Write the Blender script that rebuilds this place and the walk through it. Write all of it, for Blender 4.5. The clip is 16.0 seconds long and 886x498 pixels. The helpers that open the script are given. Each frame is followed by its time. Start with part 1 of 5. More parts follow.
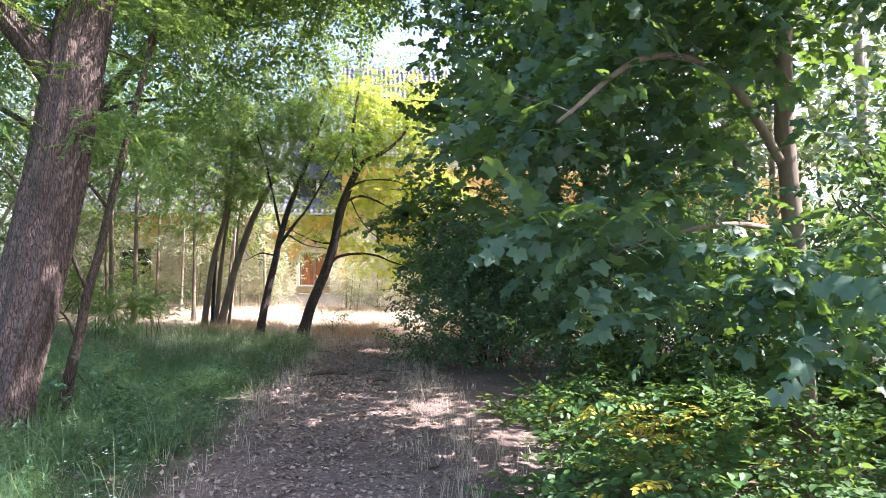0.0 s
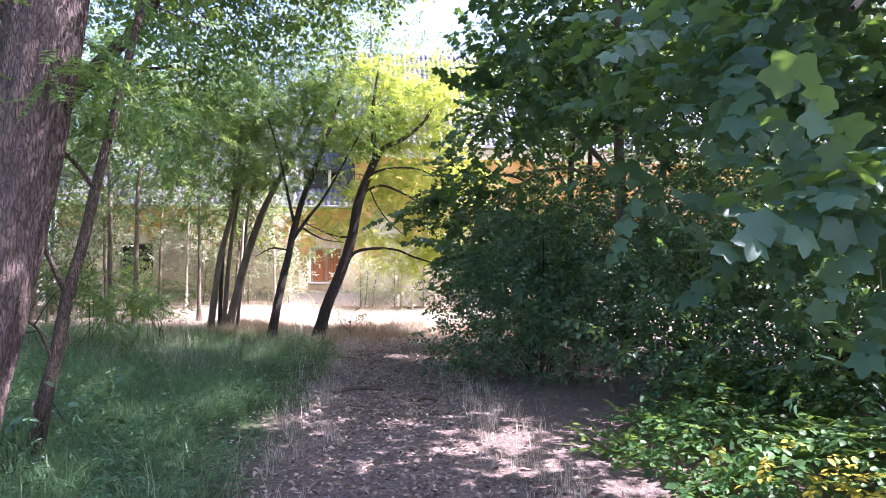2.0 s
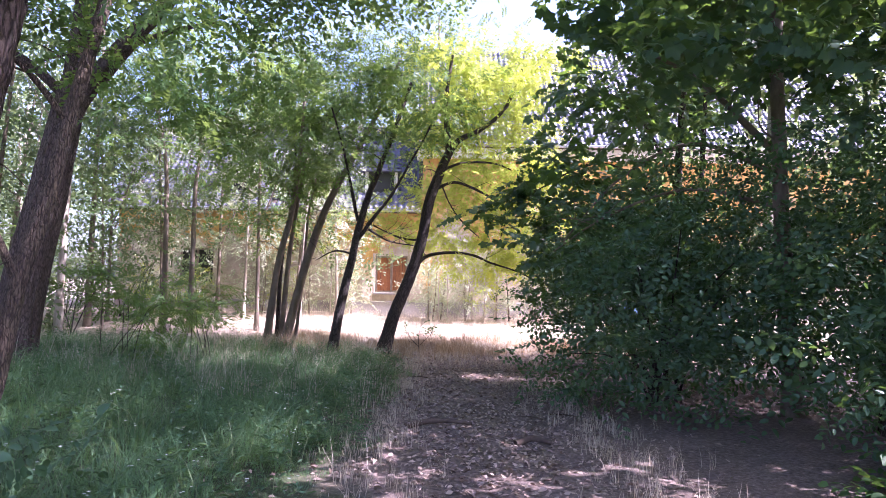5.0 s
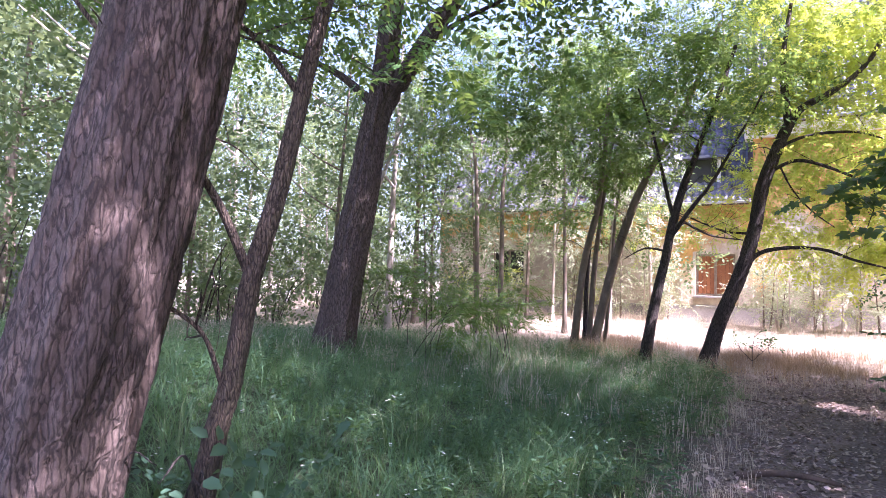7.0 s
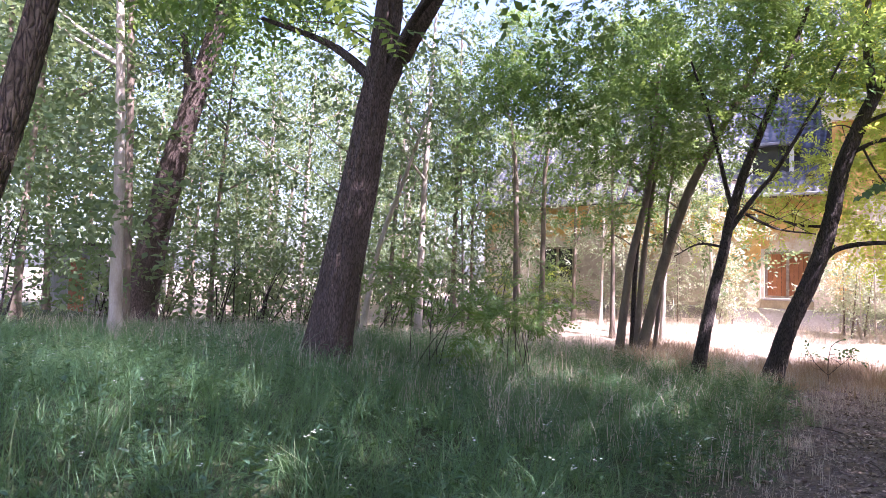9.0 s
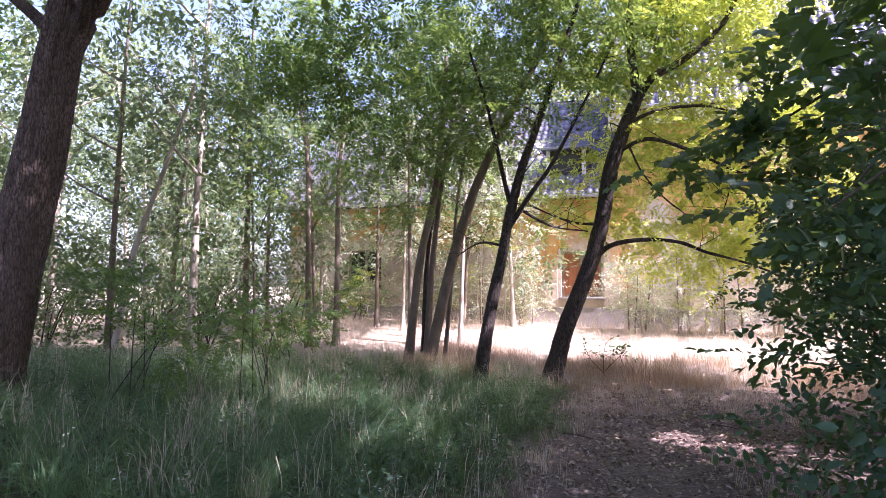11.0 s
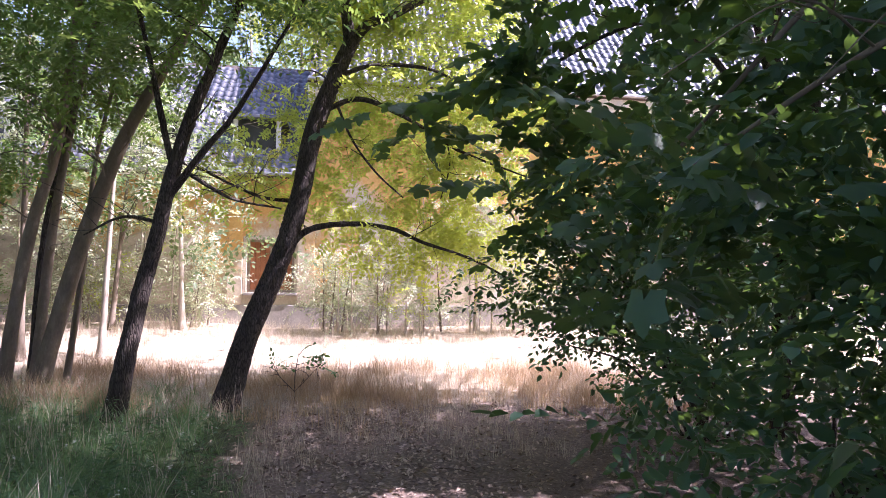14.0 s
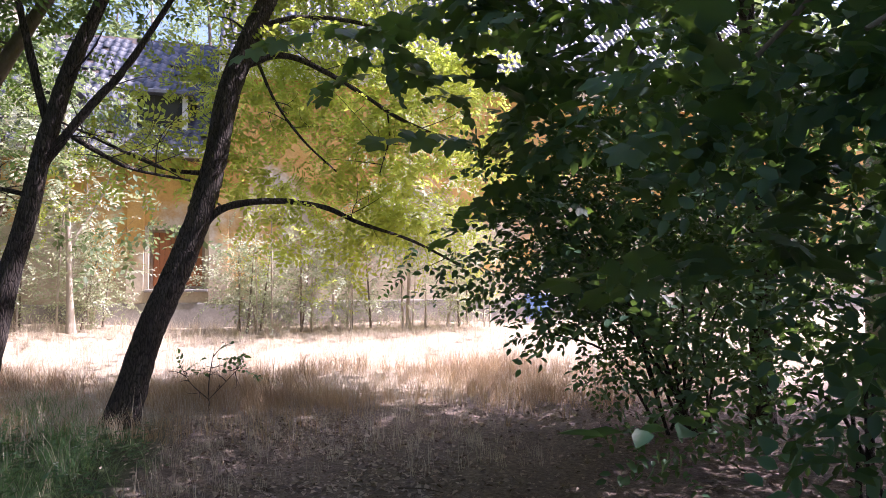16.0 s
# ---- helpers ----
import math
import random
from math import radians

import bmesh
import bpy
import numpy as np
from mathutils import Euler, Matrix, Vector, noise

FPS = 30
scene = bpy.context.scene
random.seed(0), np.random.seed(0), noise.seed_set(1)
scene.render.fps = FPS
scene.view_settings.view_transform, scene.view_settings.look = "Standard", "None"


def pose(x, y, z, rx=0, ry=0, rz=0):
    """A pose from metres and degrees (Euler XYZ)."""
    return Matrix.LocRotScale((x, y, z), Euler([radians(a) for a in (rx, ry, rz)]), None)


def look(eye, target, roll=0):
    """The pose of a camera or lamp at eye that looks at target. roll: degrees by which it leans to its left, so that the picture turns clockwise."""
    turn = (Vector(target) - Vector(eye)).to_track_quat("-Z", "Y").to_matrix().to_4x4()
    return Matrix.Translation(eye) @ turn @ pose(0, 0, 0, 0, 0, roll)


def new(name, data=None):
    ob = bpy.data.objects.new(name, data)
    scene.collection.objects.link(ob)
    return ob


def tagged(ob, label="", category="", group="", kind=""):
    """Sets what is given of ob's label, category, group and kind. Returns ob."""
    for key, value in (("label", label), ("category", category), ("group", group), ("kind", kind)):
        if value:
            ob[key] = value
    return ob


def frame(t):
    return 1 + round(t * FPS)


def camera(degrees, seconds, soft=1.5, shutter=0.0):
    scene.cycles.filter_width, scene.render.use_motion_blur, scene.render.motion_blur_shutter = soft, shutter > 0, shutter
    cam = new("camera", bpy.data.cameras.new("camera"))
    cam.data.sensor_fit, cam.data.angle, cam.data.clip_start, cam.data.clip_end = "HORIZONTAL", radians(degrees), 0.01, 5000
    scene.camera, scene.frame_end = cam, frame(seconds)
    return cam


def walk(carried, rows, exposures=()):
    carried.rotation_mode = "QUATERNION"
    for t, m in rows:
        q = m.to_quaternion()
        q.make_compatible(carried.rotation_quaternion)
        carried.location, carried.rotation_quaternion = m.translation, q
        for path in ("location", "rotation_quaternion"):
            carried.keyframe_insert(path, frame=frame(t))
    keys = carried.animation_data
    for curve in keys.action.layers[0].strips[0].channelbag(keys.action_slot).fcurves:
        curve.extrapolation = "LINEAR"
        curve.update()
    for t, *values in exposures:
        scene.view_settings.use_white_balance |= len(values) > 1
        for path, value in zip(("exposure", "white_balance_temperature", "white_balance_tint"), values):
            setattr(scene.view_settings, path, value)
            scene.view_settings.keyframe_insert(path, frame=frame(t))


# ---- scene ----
cam = camera(70.5, 16.0, soft=0.6)
PATH = [
    (0, (1.724, 6.293, 1.593), (1.942, 8.279, 1.672), 0.32),
    (0.5, (1.560, 6.718, 1.605), (1.751, 8.707, 1.681), 0.46),
    (1, (1.464, 7.146, 1.598), (1.691, 9.131, 1.671), 0.42),
    (1.5, (1.360, 7.544, 1.617), (1.582, 9.531, 1.686), 0.34),
    (2, (1.198, 7.953, 1.609), (1.408, 9.941, 1.674), 0.22),
    (2.5, (1.105, 8.309, 1.577), (1.340, 10.294, 1.639), 0.25),
    (3, (1.019, 8.651, 1.568), (1.226, 10.639, 1.641), 0.23),
    (3.2, (0.972, 8.742, 1.580), (1.185, 10.729, 1.651), -0.01),
    (5.3, (0.914, 10.254, 1.388), (0.813, 12.249, 1.501), 1.53),
    (5.5, (0.928, 10.388, 1.386), (0.715, 12.374, 1.491), 1.47),
    (6, (0.905, 10.687, 1.378), (0.481, 12.638, 1.485), 1.63),
    (6.5, (0.882, 10.931, 1.386), (0.291, 12.838, 1.493), 1.66),
    (7, (0.865, 11.193, 1.385), (-0.068, 12.959, 1.484), 1.23),
    (7.5, (0.824, 11.506, 1.394), (-0.315, 13.147, 1.486), 1.30),
    (8, (0.858, 11.883, 1.393), (-0.323, 13.495, 1.479), 1.46),
    (8.2, (0.817, 12.071, 1.434), (-0.348, 13.694, 1.517), 1.60),
    (10.3, (1.393, 13.512, 1.341), (0.419, 15.254, 1.463), 0.06),
    (10.5, (1.457, 13.708, 1.366), (0.532, 15.478, 1.486), -0.06),
    (11, (1.523, 14.270, 1.382), (0.862, 16.154, 1.500), 0.05),
    (11.5, (1.542, 14.946, 1.456), (1.279, 16.927, 1.550), -0.16),
    (12, (1.584, 15.497, 1.490), (1.455, 17.490, 1.584), -0.10),
    (12.5, (1.568, 15.958, 1.494), (1.577, 17.956, 1.588), -0.20),
    (13, (1.617, 16.352, 1.473), (1.745, 18.345, 1.572), -0.34),
    (13.5, (1.434, 16.638, 1.456), (1.620, 18.627, 1.554), 0.04),
    (14, (1.208, 16.917, 1.412), (1.501, 18.893, 1.513), 0.61),
    (14.5, (1.131, 17.175, 1.349), (1.467, 19.144, 1.450), -0.09),
    (15, (1.070, 17.451, 1.354), (1.425, 19.417, 1.454), 0.24),
    (15.5, (1.001, 17.772, 1.325), (1.478, 19.712, 1.428), 0.37),
    (16, (1.070, 18.045, 1.244), (1.623, 19.965, 1.341), -0.30),
]
walk(cam, [(t, look(eye, target, roll)) for t, eye, target, roll in PATH], [(0, 2.27, 5950, 27), (2, 2.34, 5550, 38), (5.5, 2.24, 5500, 49), (8, 2.44, 5600, 47), (10.5, 2.06, 5700, 48), (13.5, 2.02, 5650, 43), (16, 1.58, 5750, 38)])

# ---- daylight ----
SUN_ELEVATION, SUN_AZIMUTH = radians(50), radians(98)  # azimuth clockwise from +y
world = bpy.data.worlds.new("sky")
scene.world = world
world.use_nodes = True
wn = world.node_tree
sky = wn.nodes.new("ShaderNodeTexSky")
sky.sky_type, sky.sun_disc = "NISHITA", False
sky.sun_elevation, sky.sun_rotation = SUN_ELEVATION, SUN_AZIMUTH
sky.dust_density, sky.ozone_density = 3.0, 1.0
wn.links.new(sky.outputs[0], wn.nodes["Background"].inputs[0])
wn.nodes["Background"].inputs[1].default_value = 0.13
sun_way = Vector((math.sin(SUN_AZIMUTH) * math.cos(SUN_ELEVATION), math.cos(SUN_AZIMUTH) * math.cos(SUN_ELEVATION), math.sin(SUN_ELEVATION)))
sun = new("sun", bpy.data.lights.new("sun", "SUN"))
sun.data.energy, sun.data.angle, sun.data.color = 5.0, radians(0.55), (1.0, 0.93, 0.8)
sun.matrix_world = look(sun_way * 60, (0, 0, 0))


# ---- materials ----
def shader(name):
    m = bpy.data.materials.new(name)
    m.use_nodes = True
    return m, m.node_tree, m.node_tree.nodes["Principled BSDF"]


def noise_node(nt, scale, detail=4.0, rough=0.55, stretch=None, distort=0.0):
    geo = nt.nodes.new("ShaderNodeNewGeometry")
    n = nt.nodes.new("ShaderNodeTexNoise")
    n.inputs["Scale"].default_value, n.inputs["Detail"].default_value = scale, detail
    n.inputs["Roughness"].default_value, n.inputs["Distortion"].default_value = rough, distort
    src = geo.outputs["Position"]
    if stretch:
        mp = nt.nodes.new("ShaderNodeMapping")
        mp.inputs["Scale"].default_value = stretch
        nt.links.new(src, mp.inputs[0])
        src = mp.outputs[0]
    nt.links.new(src, n.inputs["Vector"])
    return n.outputs["Fac"]


def ramp(nt, src, stops):
    r = nt.nodes.new("ShaderNodeValToRGB")
    while len(r.color_ramp.elements) < len(stops):
        r.color_ramp.elements.new(0.5)
    for e, (p, c) in zip(r.color_ramp.elements, stops):
        e.position, e.color = p, (*c, 1)
    nt.links.new(src, r.inputs[0])
    return r.outputs[0]


def blend(nt, fac, a, b, kind="MIX"):
    m = nt.nodes.new("ShaderNodeMix")
    m.data_type, m.blend_type = "RGBA", kind
    for sock, v in ((m.inputs[0], fac), (m.inputs[6], a), (m.inputs[7], b)):
        if hasattr(v, "is_linked"):
            nt.links.new(v, sock)
        elif isinstance(v, tuple):
            sock.default_value = (*v, 1)
        else:
            sock.default_value = v
    return m.outputs[2]


def math_node(nt, op, a, b=0.0, c=0.0):
    m = nt.nodes.new("ShaderNodeMath")
    m.operation = op
    for sock, v in zip(m.inputs, (a, b, c)):
        if hasattr(v, "is_linked"):
            nt.links.new(v, sock)
        else:
            sock.default_value = v
    return m.outputs[0]


def bump(nt, bsdf, height, strength, distance):
    b = nt.nodes.new("ShaderNodeBump")
    b.inputs["Strength"].default_value, b.inputs["Distance"].default_value = strength, distance
    nt.links.new(height, b.inputs["Height"])
    nt.links.new(b.outputs[0], bsdf.inputs["Normal"])


def surface(name, stops, scale=4.0, fine=40.0, rough=0.85, relief=0.01, stretch=None, metal=0.0, spread=0.0):
    """Two scales of noise drive the colour; the finer one also gives relief."""
    m, nt, p = shader(name)
    big, small = noise_node(nt, scale, 3, stretch=stretch), noise_node(nt, fine, 6, 0.65, stretch=stretch)
    both = math_node(nt, "ADD", math_node(nt, "MULTIPLY", big, 0.6), math_node(nt, "MULTIPLY", small, 0.4))
    col = ramp(nt, both, stops)
    if spread:
        info = nt.nodes.new("ShaderNodeObjectInfo")
        hsv = nt.nodes.new("ShaderNodeHueSaturation")
        nt.links.new(math_node(nt, "MULTIPLY_ADD", info.outputs["Random"], spread, 1 - spread / 2), hsv.inputs["Value"])
        nt.links.new(col, hsv.inputs["Color"])
        col = hsv.outputs[0]
    nt.links.new(col, p.inputs["Base Color"])
    p.inputs["Roughness"].default_value, p.inputs["Metallic"].default_value = rough, metal
    bump(nt, p, small, 0.6, relief)
    return m


def leafy(name, dark, light, glow, gloss=0.45, through_light=0.4, hue=0.03):
    """Leaf: glossy upper skin over a translucent blade; each leaf takes its own shade."""
    m, nt, p = shader(name)
    geo = nt.nodes.new("ShaderNodeNewGeometry")
    col = ramp(nt, geo.outputs["Random Per Island"], [(0.0, dark), (0.75, light), (1.0, tuple(v * 1.25 for v in light))])
    patch = noise_node(nt, 1.3, 2)
    hsv = nt.nodes.new("ShaderNodeHueSaturation")
    nt.links.new(math_node(nt, "MULTIPLY_ADD", patch, hue * 2, 0.5 - hue), hsv.inputs["Hue"])
    nt.links.new(math_node(nt, "MULTIPLY_ADD", patch, 0.5, 0.75), hsv.inputs["Value"])
    nt.links.new(col, hsv.inputs["Color"])
    nt.links.new(hsv.outputs[0], p.inputs["Base Color"])
    p.inputs["Roughness"].default_value = gloss
    p.inputs["Specular IOR Level"].default_value = 0.3
    tr = nt.nodes.new("ShaderNodeBsdfTranslucent")
    tr.inputs[0].default_value = (*glow, 1)
    mix = nt.nodes.new("ShaderNodeMixShader")
    mix.inputs[0].default_value = through_light
    nt.links.new(p.outputs[0], mix.inputs[1])
    nt.links.new(tr.outputs[0], mix.inputs[2])
    nt.links.new(mix.outputs[0], nt.nodes["Material Output"].inputs[0])
    return m


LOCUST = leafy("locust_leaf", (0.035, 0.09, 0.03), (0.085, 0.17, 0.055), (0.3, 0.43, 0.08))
# brighter, yellower copy of the locust leaf: direct sun put into its colour
LOCUST_SUN = leafy("locust_leaf_sunlit", (0.1, 0.16, 0.025), (0.22, 0.3, 0.045), (0.68, 0.76, 0.12), 0.45, 0.6)
MAPLE = leafy("maple_leaf", (0.033, 0.078, 0.054), (0.07, 0.138, 0.092), (0.24, 0.4, 0.05), 0.48, 0.28)
SHRUB = leafy("shrub_leaf", (0.034, 0.082, 0.052), (0.072, 0.145, 0.09), (0.22, 0.38, 0.06), 0.4, 0.28)
COVER = leafy("ground_cover_leaf", (0.04, 0.1, 0.042), (0.088, 0.18, 0.06), (0.26, 0.4, 0.06), 0.5, 0.32)
YELLOWED = leafy("yellowed_leaf", (0.3, 0.25, 0.03), (0.5, 0.4, 0.05), (0.6, 0.5, 0.08), 0.6, 0.35)
# whitish leaf: the glow of sun on foliage is painted into its colour
PALE = leafy("sunlit_pale_leaf", (0.26, 0.3, 0.19), (0.5, 0.53, 0.4), (0.5, 0.56, 0.28), 0.5, 0.35)
WOODS = leafy("woodland_leaf", (0.035, 0.075, 0.035), (0.12, 0.165, 0.085), (0.31, 0.4, 0.15), 0.5, 0.4)
GRASS = leafy("green_grass_blade", (0.04, 0.1, 0.05), (0.11, 0.22, 0.11), (0.3, 0.45, 0.14), 0.5, 0.35, 0.02)
PALE_GRASS = leafy("pale_grass_blade", (0.1, 0.17, 0.08), (0.24, 0.31, 0.17), (0.36, 0.46, 0.2), 0.5, 0.35, 0.02)
STRAW = leafy("dry_grass_blade", (0.46, 0.38, 0.28), (0.7, 0.62, 0.5), (0.62, 0.53, 0.4), 0.6, 0.35, 0.02)
# darker, redder dry grass: shade is put into the blade colour
TAN = leafy("dry_grass_blade_shaded", (0.3, 0.2, 0.12), (0.5, 0.37, 0.24), (0.5, 0.38, 0.22), 0.6, 0.35, 0.02)
LITTER = leafy("dead_leaf", (0.13, 0.088, 0.07), (0.46, 0.36, 0.3), (0.2, 0.13, 0.08), 0.75, 0.1, 0.02)
PETAL = surface("white_petal", [(0.3, (0.55, 0.57, 0.5)), (0.7, (0.75, 0.76, 0.68))], 20, 80, 0.6, 0.001)

def plated_bark(name, crack, plate, ridge, scale):
    """Long bark plates parted by dark cracks; plates are rough and vary in shade."""
    m, nt, p = shader(name)
    geo = nt.nodes.new("ShaderNodeNewGeometry")
    mp = nt.nodes.new("ShaderNodeMapping")
    mp.inputs["Scale"].default_value = (1, 1, 0.2)
    warp = nt.nodes.new("ShaderNodeTexNoise")
    warp.inputs["Scale"].default_value, warp.inputs["Detail"].default_value = 9, 4
    add = nt.nodes.new("ShaderNodeVectorMath")
    add.operation = "MULTIPLY_ADD"
    add.inputs[1].default_value = (0.03, 0.03, 0.09)
    nt.links.new(geo.outputs["Position"], warp.inputs["Vector"])
    nt.links.new(warp.outputs["Color"], add.inputs[0])
    nt.links.new(geo.outputs["Position"], add.inputs[2])
    nt.links.new(add.outputs[0], mp.inputs[0])
    vor = nt.nodes.new("ShaderNodeTexVoronoi")
    vor.feature = "DISTANCE_TO_EDGE"
    vor.inputs["Scale"].default_value = scale
    nt.links.new(mp.outputs[0], vor.inputs["Vector"])
    fine = noise_node(nt, 60, 7, 0.72, (1, 1, 0.28))
    broad = noise_node(nt, 5, 4, 0.6, (1, 1, 0.4))
    shade = ramp(nt, math_node(nt, "ADD", math_node(nt, "MULTIPLY", fine, 0.55), math_node(nt, "MULTIPLY", broad, 0.45)), [(0.32, tuple(v * 0.55 for v in plate)), (0.5, plate), (0.68, ridge)])
    open_crack = ramp(nt, math_node(nt, "ADD", vor.outputs["Distance"], math_node(nt, "MULTIPLY_ADD", fine, 0.7, -0.36)), [(0.0, (0, 0, 0)), (0.17, (1, 1, 1))])
    nt.links.new(blend(nt, open_crack, crack, shade), p.inputs["Base Color"])
    p.inputs["Roughness"].default_value = 0.92
    rise = math_node(nt, "ADD", math_node(nt, "MINIMUM", vor.outputs["Distance"], 0.22), math_node(nt, "MULTIPLY", fine, 0.3))
    bump(nt, p, rise, 0.8, 0.05)
    return m


BARK = plated_bark("furrowed_bark", (0.052, 0.037, 0.032), (0.125, 0.09, 0.076), (0.23, 0.175, 0.15), 38)
DARK_BARK = plated_bark("dark_bark", (0.022, 0.017, 0.015), (0.07, 0.055, 0.048), (0.15, 0.12, 0.104), 40)
GREY_BARK = surface("grey_sapling_bark", [(0.3, (0.11, 0.085, 0.065)), (0.55, (0.2, 0.16, 0.12)), (0.75, (0.34, 0.28, 0.22))], 6, 40, 0.85, 0.008, (1, 1, 0.4))
PALE_BARK = surface("pale_stem_bark", [(0.3, (0.3, 0.25, 0.2)), (0.55, (0.48, 0.42, 0.35)), (0.75, (0.62, 0.57, 0.5))], 6, 40, 0.8, 0.006, (1, 1, 0.4))
MOSSY_BARK = plated_bark("thin_mossy_bark", (0.05, 0.036, 0.028), (0.14, 0.105, 0.075), (0.22, 0.17, 0.115), 75)
STICK = surface("weathered_stick", [(0.3, (0.05, 0.035, 0.025)), (0.6, (0.14, 0.1, 0.075)), (0.8, (0.26, 0.2, 0.16))], 9, 50, 0.9, 0.006)


def ground_material():
    """Leaf-strewn path, green verge and straw clearing, with ragged borders."""
    m, nt, p = shader("woodland_ground")
    geo = nt.nodes.new("ShaderNodeNewGeometry")
    sep = nt.nodes.new("ShaderNodeSeparateXYZ")
    nt.links.new(geo.outputs["Position"], sep.inputs[0])
    wob = math_node(nt, "MULTIPLY_ADD", noise_node(nt, 1.1, 5), 1.4, -0.7)
    off = math_node(nt, "SUBTRACT", 1.4, sep.outputs["X"])
    side = math_node(nt, "SMOOTH_MIN", math_node(nt, "MULTIPLY_ADD", math_node(nt, "ADD", off, wob), 2.2, -2.2), 1.0, 0.2)
    side = math_node(nt, "MAXIMUM", side, 0.0)
    far = math_node(nt, "MULTIPLY_ADD", math_node(nt, "ADD", sep.outputs["Y"], wob), 0.5, -12.6)
    far = math_node(nt, "MINIMUM", math_node(nt, "MAXIMUM", far, 0.0), 1.0)
    small, big = noise_node(nt, 26, 8, 0.7), noise_node(nt, 2.4, 4)
    earth = ramp(nt, small, [(0.3, (0.07, 0.05, 0.042)), (0.5, (0.2, 0.148, 0.128)), (0.7, (0.37, 0.29, 0.255))])
    green = ramp(nt, small, [(0.3, (0.03, 0.04, 0.02)), (0.5, (0.06, 0.085, 0.035)), (0.75, (0.13, 0.14, 0.06))])
    dry = ramp(nt, small, [(0.3, (0.24, 0.18, 0.12)), (0.5, (0.44, 0.36, 0.27)), (0.75, (0.6, 0.53, 0.43))])
    col = blend(nt, far, blend(nt, side, earth, green), dry)
    col = blend(nt, 0.35, col, ramp(nt, big, [(0.3, (0.35, 0.33, 0.3)), (0.7, (1, 1, 1))]), "MULTIPLY")
    nt.links.new(col, p.inputs["Base Color"])
    p.inputs["Roughness"].default_value = 0.95
    bump(nt, p, small, 0.8, 0.03)
    return m


GROUND = ground_material()


# ---- mesh helpers ----
rng = np.random.default_rng(7)


def tri_mesh(name, verts, faces, smooth=False):
    """A mesh from numpy arrays of vertices and of triangles or quads."""
    verts, faces = np.asarray(verts, np.float32), np.asarray(faces, np.int32)
    me = bpy.data.meshes.new(name)
    k = faces.shape[1]
    me.vertices.add(len(verts))
    me.vertices.foreach_set("co", verts.ravel())
    me.loops.add(faces.size)
    me.loops.foreach_set("vertex_index", faces.ravel())
    me.polygons.add(len(faces))
    me.polygons.foreach_set("loop_start", np.arange(0, faces.size, k, dtype=np.int32))
    me.polygons.foreach_set("loop_total", np.full(len(faces), k, np.int32))
    if smooth:
        me.polygons.foreach_set("use_smooth", np.ones(len(faces), bool))
    me.update(calc_edges=True)
    return me


def mesh_part(name, verts, faces, material, parent=None, label="", smooth=False):
    ob = new(name, tri_mesh(name, verts, faces, smooth))
    ob.data.materials.append(material)
    ob.parent = parent
    if parent is not None:
        ob.matrix_parent_inverse = parent.matrix_basis.inverted()
    return tagged(ob, label) if label else ob


def part(name, bm, material, parent=None, label=""):
    me = bpy.data.meshes.new(name)
    bm.to_mesh(me)
    bm.free()
    me.materials.append(material)
    ob = new(name, me)
    ob.parent = parent
    if parent is not None:
        ob.matrix_parent_inverse = parent.matrix_basis.inverted()
    return tagged(ob, label) if label else ob


def thing(name, place, label, category, group="", kind=""):
    ob = new(name)
    ob.empty_display_size = 0.2
    ob.matrix_basis = Matrix.Translation(place)
    return tagged(ob, label, category, group, kind)


def boxes(spans, bevel=0.0):
    """A bmesh of boxes, each given as x0, x1, y0, y1, z0, z1."""
    bm = bmesh.new()
    for x0, x1, y0, y1, z0, z1 in spans:
        m = Matrix.Translation(((x0 + x1) / 2, (y0 + y1) / 2, (z0 + z1) / 2)) @ Matrix.Diagonal((x1 - x0, y1 - y0, z1 - z0, 1))
        bmesh.ops.create_cube(bm, size=1, matrix=m)
    if bevel:
        bmesh.ops.bevel(bm, geom=bm.edges[:], offset=bevel, segments=1, affect="EDGES")
    return bm


def smooth_line(points, steps):
    """A Catmull-Rom line through points."""
    p = np.asarray(points, float)
    p = np.vstack([2 * p[0] - p[1], p, 2 * p[-1] - p[-2]])
    out = []
    for i in range(1, len(p) - 2):
        t = np.linspace(0, 1, steps, endpoint=False)[:, None]
        a, b, c, d = p[i - 1], p[i], p[i + 1], p[i + 2]
        out.append(0.5 * (2 * b + (c - a) * t + (2 * a - 5 * b + 4 * c - d) * t**2 + (3 * b - 3 * c + d - a) * t**3))
    return np.vstack([*out, p[-2:-1]])


